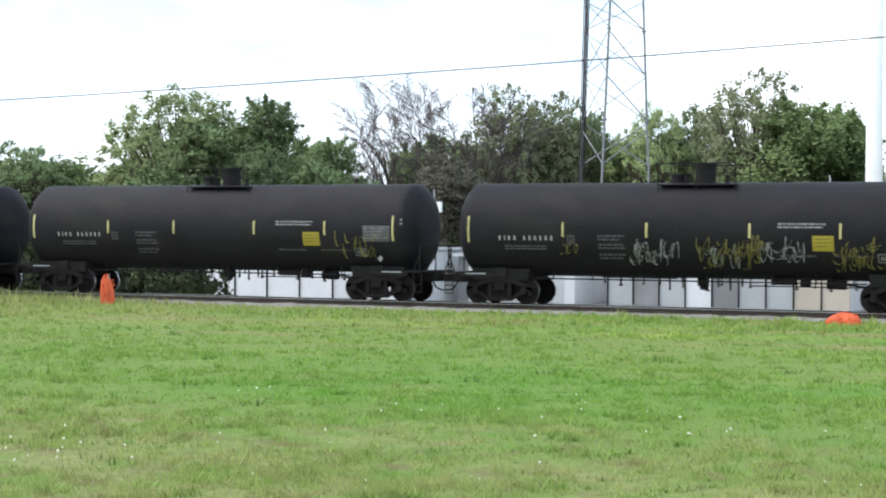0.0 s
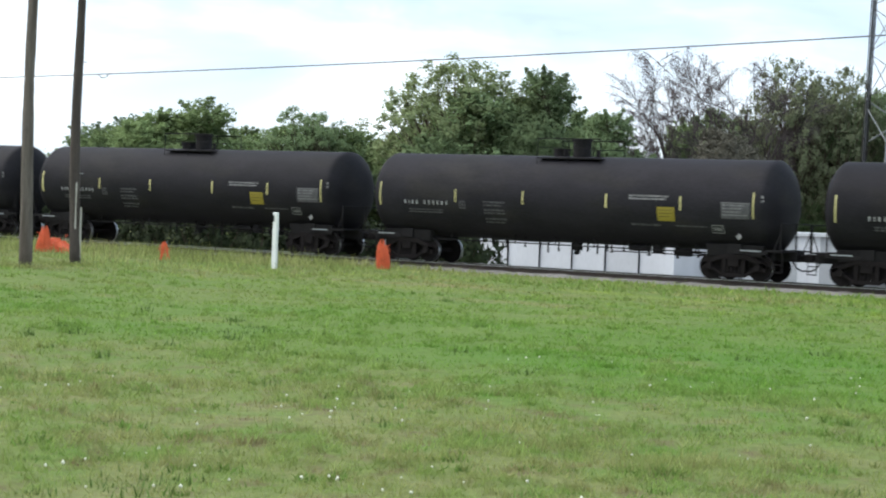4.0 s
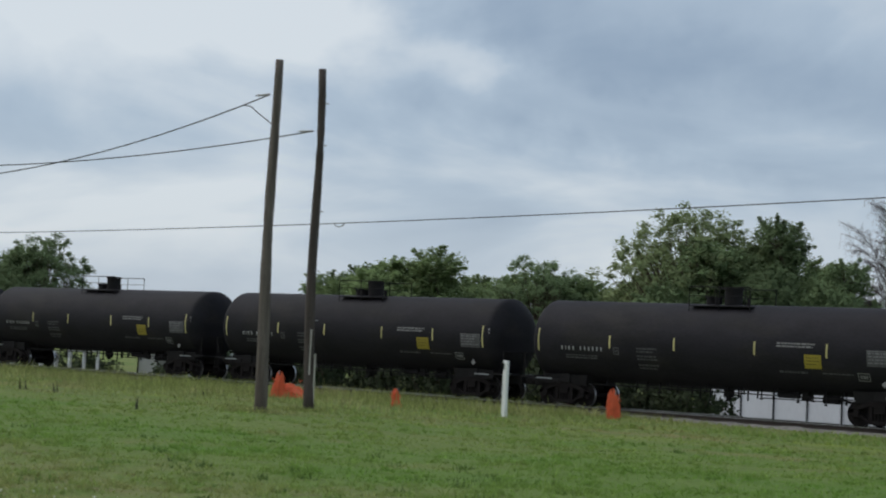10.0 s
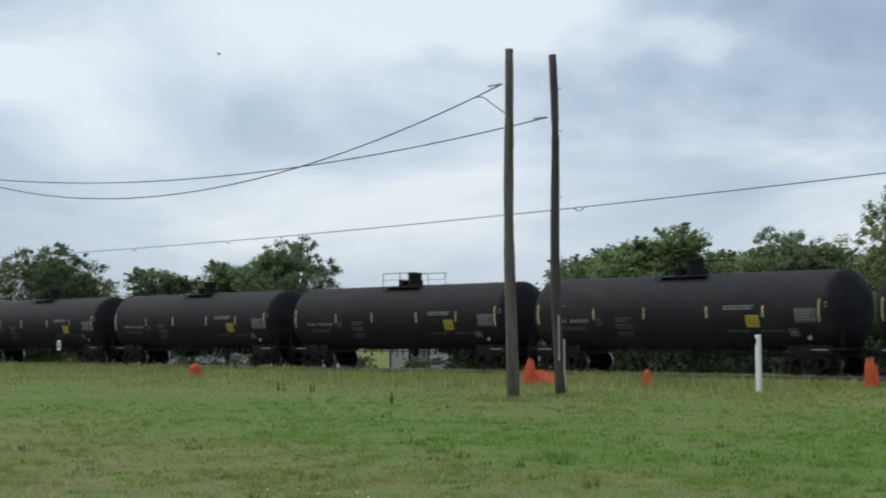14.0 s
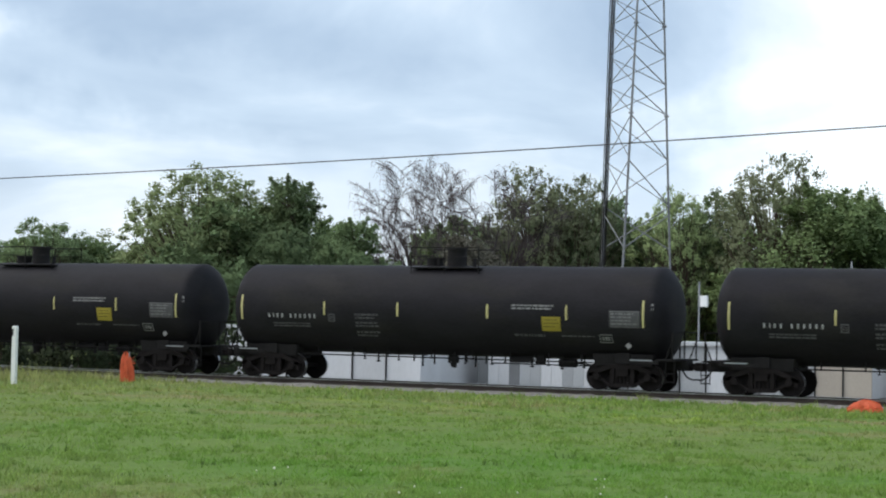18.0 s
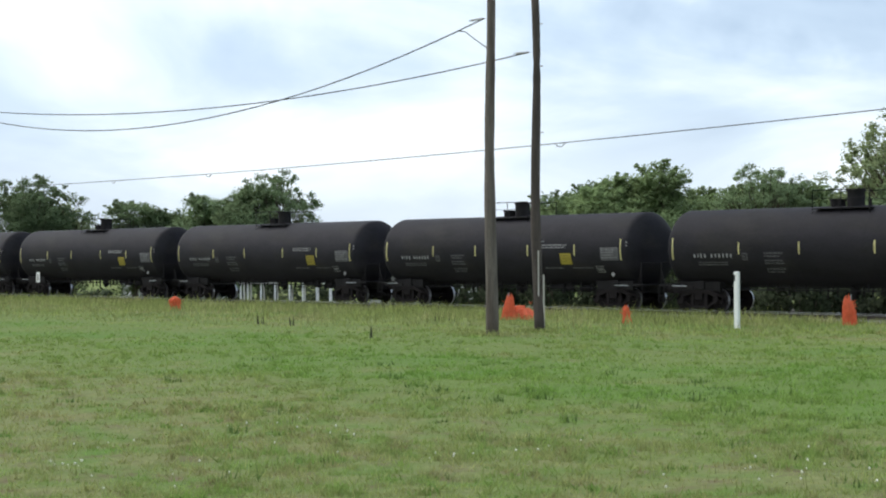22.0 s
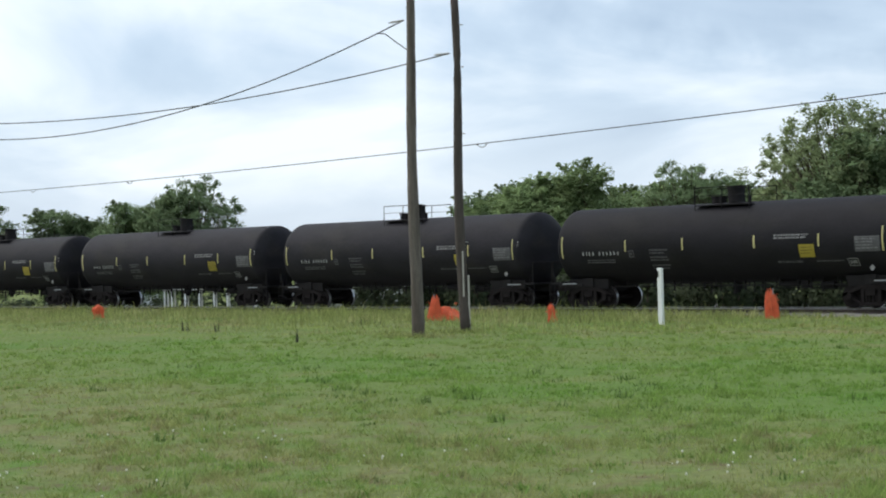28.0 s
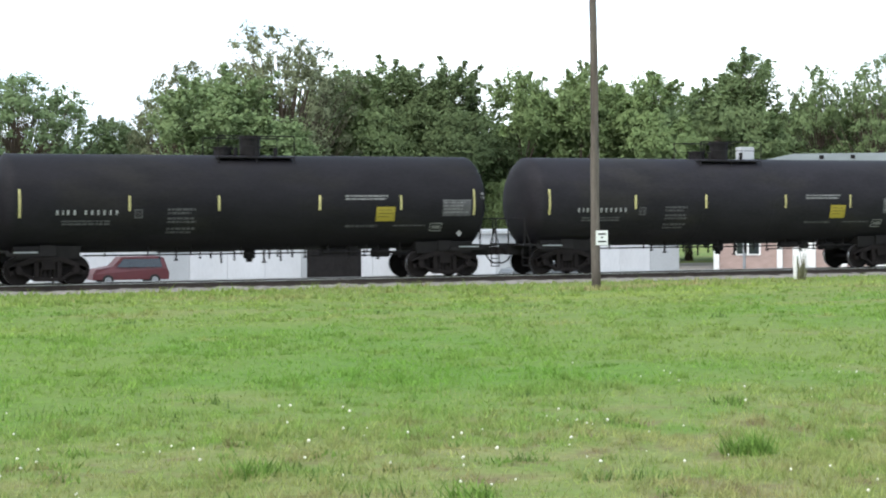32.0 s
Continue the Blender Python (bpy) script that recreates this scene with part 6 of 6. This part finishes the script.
    # dark seed stalks
    for az, el, r, m in ((-53.26, 0, 65.1, 4), (-54.1, 0, 66.1, 3), (-50.53, 0, 53.5, 4), (-48.53, 0, 66.5, 3), (-48.08, 0, 66.5, 2)):
        x0, y0 = polar(az, r)
        xx, yy = x0 + rng.normal(0, 0.12, m), y0 + rng.normal(0, 0.15, m)
        blades("seed_stalks", xx, yy, rng.uniform(0.25, 0.5, m), rng.uniform(0.03, 0.05, m), 0.08, M_STALK, "dark upright dock seed stalks in the field", "weeds", rng)
    # straw round the feet of the double poles
    for px0, py0 in ((PA[0], PA[1]), (PB[0], PB[1]), (PR[0], PR[1])):
        m = 420
        xx, yy = px0 + rng.normal(0, 0.55, m), py0 - 0.3 + rng.normal(0, 0.35, m)
        blades("pole_straw", xx, yy, rng.uniform(0.06, 0.22, m), rng.uniform(0.012, 0.025, m), 0.5, M_STRAW, "dry straw at the foot of a utility pole", "grass", rng)
    # clover heads in loose groups
    m = 150
    a = np.radians(rng.uniform(-70, 44, m))
    r = 12.5 * (27 / 12.5) ** rng.uniform(0, 1, m)
    gx, gy = r * np.sin(a), r * np.cos(a)
    k = (gx < -8) | (rng.uniform(0, 1, m) < 0.3)
    gx, gy = gx[k], gy[k]
    per = 5
    x = np.repeat(gx, per) + rng.normal(0, 0.55, len(gx) * per)
    y = np.repeat(gy, per) + rng.normal(0, 0.75, len(gx) * per)
    n = len(x)
    z = ground_height(x, y) + rng.uniform(0.06, 0.11, n)
    s = rng.uniform(0.008, 0.024, n)
    c = np.stack([x, y, z], 1)
    o = np.array([[1, 0, 0], [0, 1, 0], [-1, 0, 0], [0, -1, 0], [0, 0, 1], [0, 0, -1]])
    v = (c[:, None, :] + o[None] * s[:, None, None]).reshape(-1, 3)
    t = np.array([[0, 1, 4], [1, 2, 4], [2, 3, 4], [3, 0, 4], [1, 0, 5], [2, 1, 5], [3, 2, 5], [0, 3, 5]])
    f = (t[None] + 6 * np.arange(n)[:, None, None]).reshape(-1, 3)
    tagged(new("clover", arrays("clover_flowers", v, f, M_FLOWER)), "tiny white clover heads scattered in the grass", "clover", kind="stuff")
    # weed over the bollard
    x0, y0 = polar(34.80, 64.2)
    m = 46
    xx, yy = x0 + rng.normal(0, 0.06, m), y0 + rng.normal(0, 0.08, m)
    blades("bollard_weed", xx, yy, rng.uniform(0.35, 1.35, m), rng.uniform(0.016, 0.032, m), 0.09, M_STALKS, "tall leafy weed growing beside the white bollard", "weeds", rng)


M_STRAW = material("long_pale_grass", (0.275, 0.310, 0.105), 0.85, dark=0.65, light=1.3, scale=0.3, fine=2.0, bump=0, island=0.4, spec=0.15, second=(0.40, 0.37, 0.18), second_at=(0.50, 0.70), second_scale=0.25, trans=0.3)
make_rough_growth()


def make_bush(seed):
    nr = np.random.default_rng(seed)
    ob = new("bush")
    bm = bmesh.new()
    cl, rd = [], []
    for i in range(46):
        d = nr.normal(size=3)
        d /= np.linalg.norm(d)
        k = nr.uniform(0.3, 1.0) ** 0.5
        c = np.array([d[0] * 1.3 * k, d[1] * 1.0 * k, 1.0 + d[2] * 0.9 * k])
        cl.append(c)
        rd.append(nr.uniform(0.2, 0.42))
        if i % 3 == 0:
            path_tube(bm, [(0, 0, -0.1), Vector(c) * 0.5, Vector(c)], [0.03, 0.02, 0.01], 4)
    v, f, nrm = leaf_cloud(nr, cl, rd, 40, 0.085)
    part("stem", bm, M_BARK, ob)
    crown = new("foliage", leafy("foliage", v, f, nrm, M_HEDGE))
    crown.parent = ob
    tagged(ob, "dark green bush just behind the railway, shade tinted into its leaves", "bush", "bushes behind the track")
    return ob


# the row fills the dark band under the cars, shade coloured into its leaves
def place_bushes():
    rng = random.Random(9)
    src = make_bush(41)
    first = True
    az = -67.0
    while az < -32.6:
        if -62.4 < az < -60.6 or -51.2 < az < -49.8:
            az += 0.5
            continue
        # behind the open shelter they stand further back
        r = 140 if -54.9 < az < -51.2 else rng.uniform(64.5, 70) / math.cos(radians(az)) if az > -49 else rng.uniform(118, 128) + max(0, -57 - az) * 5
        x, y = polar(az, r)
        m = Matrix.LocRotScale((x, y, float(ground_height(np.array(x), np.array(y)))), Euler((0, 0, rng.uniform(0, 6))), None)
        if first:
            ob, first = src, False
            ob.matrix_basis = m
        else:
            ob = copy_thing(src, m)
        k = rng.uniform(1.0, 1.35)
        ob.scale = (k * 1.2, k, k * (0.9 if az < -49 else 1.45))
        az += rng.uniform(0.9, 1.3) if az < -49 else rng.uniform(0.55, 0.8)


place_bushes()


# ---- fenced compound at the far end ----
def make_fence():
    ob = new("chain_link_fence")
    x1, y1 = polar(-64.57, 106.0)
    x0, y0 = polar(-74.0, 150.0)
    d = Vector((x0 - x1, y0 - y1, 0))
    n = int(d.length / 3)
    ob.location = (x1, y1, 0)
    for i in range(n + 1):
        bm = bmesh.new()
        p = d * (i / n)
        tube(bm, p + Vector((0, 0, -0.1)), p + Vector((0, 0, 1.72)), 0.035, 7)
        part("post", bm, M_GALV, ob)
    bm = bmesh.new()
    tube(bm, (0, 0, 1.66), d + Vector((0, 0, 1.66)), 0.025, 6)
    part("top_rail", bm, M_GALV, ob)
    v, f = [], []
    u = d.normalized()
    steps = int(d.length / 0.16)
    for i in range(steps):
        for s in (-1, 1):
            a = u * (i * 0.16)
            b = a + u * (1.6 * s) + Vector((0, 0, 1.6))
            if not 0 <= b.dot(u) <= d.length:
                continue
            k = len(v)
            o = Vector((0, 0, 0.008))
            v += [a + o, b + o, b - o, a - o]
            f.append((k, k + 1, k + 2, k + 3))
    mesh = new("wire_mesh", arrays("wire_mesh", np.array([tuple(q) for q in v]), np.array(f), M_GALV))
    mesh.parent = ob
    tagged(mesh, kind="stuff")
    tagged(ob, "grey chain-link fence round a small compound by the railway", "fence")


make_fence()


def make_compound():
    x, y = polar(-65.75, 112.0)
    ob = new("storage_tank")
    ob.matrix_basis = pose(x, y, 0, 0, 0, 20)
    bm = bmesh.new()
    prof = [(-0.95, 0.0), (-0.93, 0.2), (-0.82, 0.38), (-0.6, 0.45), (0.6, 0.45), (0.82, 0.38), (0.93, 0.2), (0.95, 0.0)]
    lathe_x(bm, prof, 20, 0, 0.85)
    part("shell", bm, M_WHITE, ob, smooth=True)
    for a in (-0.5, 0.5):
        bm = bmesh.new()
        box(bm, (a, 0, 0.22), (0.12, 0.6, 0.46))
        part("saddle", bm, M_GALV, ob)
    ob.scale = (0.62, 0.62, 0.62)
    tagged(ob, "small white horizontal storage tank inside the fence", "tank")
    x, y = polar(-66.9, 113.0)
    ob = new("equipment_cabinet")
    ob.matrix_basis = pose(x, y, 0, 0, 0, 20)
    bm = bmesh.new()
    box(bm, (0, 0, 0.4), (2.2, 1.0, 0.8))
    part("casing", bm, M_WALL_G, ob, bevel=0.03)
    bm = bmesh.new()
    box(bm, (0, 0, 0.84), (2.4, 1.15, 0.08))
    part("lid", bm, M_WHITE, ob, "white lid")
    ob.scale = (0.7, 0.7, 0.7)
    tagged(ob, "low grey equipment cabinet with a white lid", "cabinet")


make_compound()


# ---- larger buildings and small fixtures beyond the track ----
def make_hall():
    """A brick building under a grey hipped roof, its front with white fascia, pilasters, doors and windows."""
    x, y = polar(36.1, 121.0)
    ob = new("brick_building")
    ob.matrix_basis = pose(x, y, LOW, 0, 0, -36)
    w, d, h, r = 17.0, 13.0, 6.5, 1.75
    for name, c, t in (("wall_front", (0, 0.12, h / 2), (w, 0.24, h)), ("wall_rear", (0, d - 0.12, h / 2), (w, 0.24, h)), ("wall_side", (-w / 2 + 0.12, d / 2, h / 2), (0.24, d - 0.48, h)), ("wall_side", (w / 2 - 0.12, d / 2, h / 2), (0.24, d - 0.48, h))):
        bm = bmesh.new()
        box(bm, c, t)
        part(name, bm, M_BRICKW, ob)
    bm = bmesh.new()
    v = [bm.verts.new(p) for p in ((-w / 2 - 0.6, -0.7, h + 0.34), (w / 2 + 0.6, -0.7, h + 0.34), (w / 2 + 0.6, d + 0.7, h + 0.34), (-w / 2 - 0.6, d + 0.7, h + 0.34), (-w / 2 + 5, d / 2, h + r), (w / 2 - 5, d / 2, h + r))]
    for q in ((0, 1, 5, 4), (1, 2, 5), (2, 3, 4, 5), (3, 0, 4), (3, 2, 1, 0)):
        bm.faces.new([v[k] for k in q])
    part("roof", bm, M_ROOFG, ob, "grey-green hipped roof")
    for a in (-1.5, 0.6):
        bm = bmesh.new()
        box(bm, (a, d / 2 - 2.2, h + r - 0.45), (0.3, 0.3, 0.5))
        part("roof_vent", bm, M_UNDER, ob)
    bm = bmesh.new()
    box(bm, (0, d / 2, h + 0.17), (w + 1.1, d + 1.3, 0.33))
    part("fascia", bm, M_WHITE, ob, "white fascia board")
    for a in (-8.4, -4.2, 0.0, 4.2, 8.4):
        bm = bmesh.new()
        box(bm, (a, -0.12, h / 2), (0.36, 0.24, h))
        part("pilaster", bm, M_WHITE, ob, "white pilaster")
    for a in (-2.6, 2.4):
        bm = bmesh.new()
        box(bm, (a, -0.05, 1.1), (1.5, 0.10, 2.2))
        part("door", bm, M_WHITE, ob, "white door")
    for a in (-6.3, 6.3):
        bm = bmesh.new()
        box(bm, (a, -0.04, 1.9), (1.7, 0.08, 1.3))
        window = part("window", bm, M_WHITE, ob, "white-framed window")
        for c in (-0.4, 0.4):
            bm = bmesh.new()
            box(bm, (a + c, -0.09, 1.9), (0.66, 0.02, 1.1))
            pane = new("pane", mesh_of("pane", bm, M_GLASS))
            pane.parent = window
    tagged(ob, "brick building with a grey hipped roof and white trim", "building")
    x, y = polar(33.0, 112.0)
    ob = new("pole_cabinet")
    ob.location = (x, y, LOW)
    bm = bmesh.new()
    tube(bm, (0, 0, 0), (0, 0, 7.2), 0.10, 8)
    part("post", bm, M_GALV, ob)
    bm = bmesh.new()
    box(bm, (0, -0.1, 7.7), (1.0, 0.6, 1.0))
    part("box", bm, M_WALL_G, ob, "pale grey box", bevel=0.04)
    tagged(ob, "pale grey box on a tall grey post beyond the railway", "post")
    for az, r, z in ((-25.05, 126.9, 6.5), (-12.48, 117.8, 7.3), (-17.22, 120.4, 5.9)):
        x, y = polar(az, r)
        ob = new("lamp_post")
        ob.location = (x, y, LOW)
        bm = bmesh.new()
        tube(bm, (0, 0, 0), (0, 0, z + 1.3), 0.07, 8)
        part("post", bm, M_GALV, ob)
        bm = bmesh.new()
        box(bm, (0.35, 0, z), (0.5, 0.3, 0.75))
        part("lamp_box", bm, M_WHITE, ob, "pale box on a bracket", bevel=0.03)
        tagged(ob, "thin grey post with a pale box beyond the railway", "post")


make_hall()


# ---- birds ----
def make_bird(name, label):
    ob = new(name)
    bm = bmesh.new()
    lathe_x(bm, [(-0.13, 0.0), (-0.10, 0.02), (-0.03, 0.045), (0.05, 0.04), (0.09, 0.03), (0.13, 0.0)], 8)
    part("body", bm, M_BIRD, ob, smooth=True)
    for s in (-1, 1):
        bm = bmesh.new()
        q = [(-0.05, s * 0.02, 0.0), (0.05, s * 0.02, 0.0), (0.03, s * 0.16, 0.09), (-0.06, s * 0.2, 0.12)]
        lo = [bm.verts.new(p) for p in q]
        hi = [bm.verts.new((a, b, c + 0.012)) for a, b, c in q]
        bm.faces.new(lo[::-1])
        bm.faces.new(hi)
        for k in range(4):
            bm.faces.new((lo[k], lo[(k + 1) % 4], hi[(k + 1) % 4], hi[k]))
        part("wing", bm, M_BIRD, ob)
    bm = bmesh.new()
    box(bm, (-0.16, 0, 0.005), (0.10, 0.06, 0.012))
    part("tail", bm, M_BIRD, ob)
    ob.scale = (0.42, 0.42, 0.42)
    tagged(ob, label, "bird", "birds")
    return ob


BIRD_A = make_bird("bird", "small dark bird flying under the clouds")
BIRD_B = make_bird("bird", "small dark bird flying under the clouds")
perch = make_bird("bird", "small dark bird perched on the overhead wire")
perch.location = on_wire(W_PR, at_range(50.0, 5.4, 95.0), 0.35, 0.008) + Vector((0.0, 0, 0.05))


def flight(az, el, r, heading):
    return Matrix.Translation(at_range(az, el, r)) @ pose(0, 0, 0, 0, 0, heading)


BIRD_A_AT = [pose(30, 50, 26, 0, 0, 200), flight(-54.1, 11.4, 50, 200), flight(-56.9, 10.6, 50, 200), flight(-61.6, 9.0, 50, 200), flight(-70.0, 7.5, 52, 200), pose(-300, -60, 40, 0, 0, 200)]
BIRD_B_AT = [pose(-170, -20, 30, 0, 0, 20), flight(-57.5, 8.7, 50, 20), flight(-55.0, 8.75, 50, 20), flight(-54.07, 8.95, 50, 20), flight(-48.5, 9.6, 50, 20), pose(100, 40, 90, 0, 0, 20)]


# ---- sleepers ----
def make_ties():
    bm = bmesh.new()
    box(bm, (0, 0, 0), (0.22, 2.6, 0.16))
    me = mesh_of("tie", bm, M_TIE, bevel=0.012)
    rng = random.Random(12)
    owner = bpy.data.objects["ballast"]
    for i in range(300):
        ob = new("tie", me)
        ob.parent = owner
        ob.matrix_basis = pose(-98 + 0.53 * i + rng.uniform(-0.03, 0.03), TRACK_Y + rng.uniform(-0.05, 0.05), -0.015 + rng.uniform(-0.012, 0.006), 0, 0, rng.uniform(-1.2, 1.2))


make_ties()


# ---- everything that moves ----
def path_at(t):
    """Way of the train at t seconds, between the rows of CAR_X."""
    for (t0, a), (t1, b) in zip(CAR_X, CAR_X[1:]):
        if t <= t1:
            return a + (b - a) * (t - t0) / (t1 - t0)
    return CAR_X[-1][1]


def motions():
    for k, car in CARS.items():
        walk(car, [(t, pose(car_x(s, k), TRACK_Y, RAIL_Z)) for t, s in CAR_X])
    # wheels turn with the road they cover while their car passes the field
    for k, car in CARS.items():
        passing = [i for i in range(0, 961) if -70 < car_x(path_at(i / 30), k) < 55]
        if len(passing) < 3:
            continue
        first, last = passing[0], passing[-1]
        for truck in car.children:
            if not truck.name.startswith("truck"):
                continue
            for ws in truck.children:
                if not ws.name.startswith("wheelset"):
                    continue
                x = ws.location.x
                rows = []
                for i in sorted({0, first, last, 960} | set(passing)):
                    j = min(max(i, first), last)
                    turn = math.degrees((path_at(j / 30) - path_at(first / 30)) / 0.46)
                    rows.append((i / 30, pose(x, 0, 0.46, 0, turn % 360, 0)))
                walk(ws, rows)
    walk(BIRD_A, [(0.0, BIRD_A_AT[0]), (6.6, BIRD_A_AT[0]), (7.0, BIRD_A_AT[1]), (7.2, BIRD_A_AT[2]), (7.6, BIRD_A_AT[3]), (8.2, BIRD_A_AT[4]), (32.0, BIRD_A_AT[5])])
    walk(BIRD_B, [(0.0, BIRD_B_AT[0]), (13.8, BIRD_B_AT[1]), (14.2, BIRD_B_AT[2]), (14.5, BIRD_B_AT[3]), (15.4, BIRD_B_AT[4]), (32.0, BIRD_B_AT[5])])


motions()
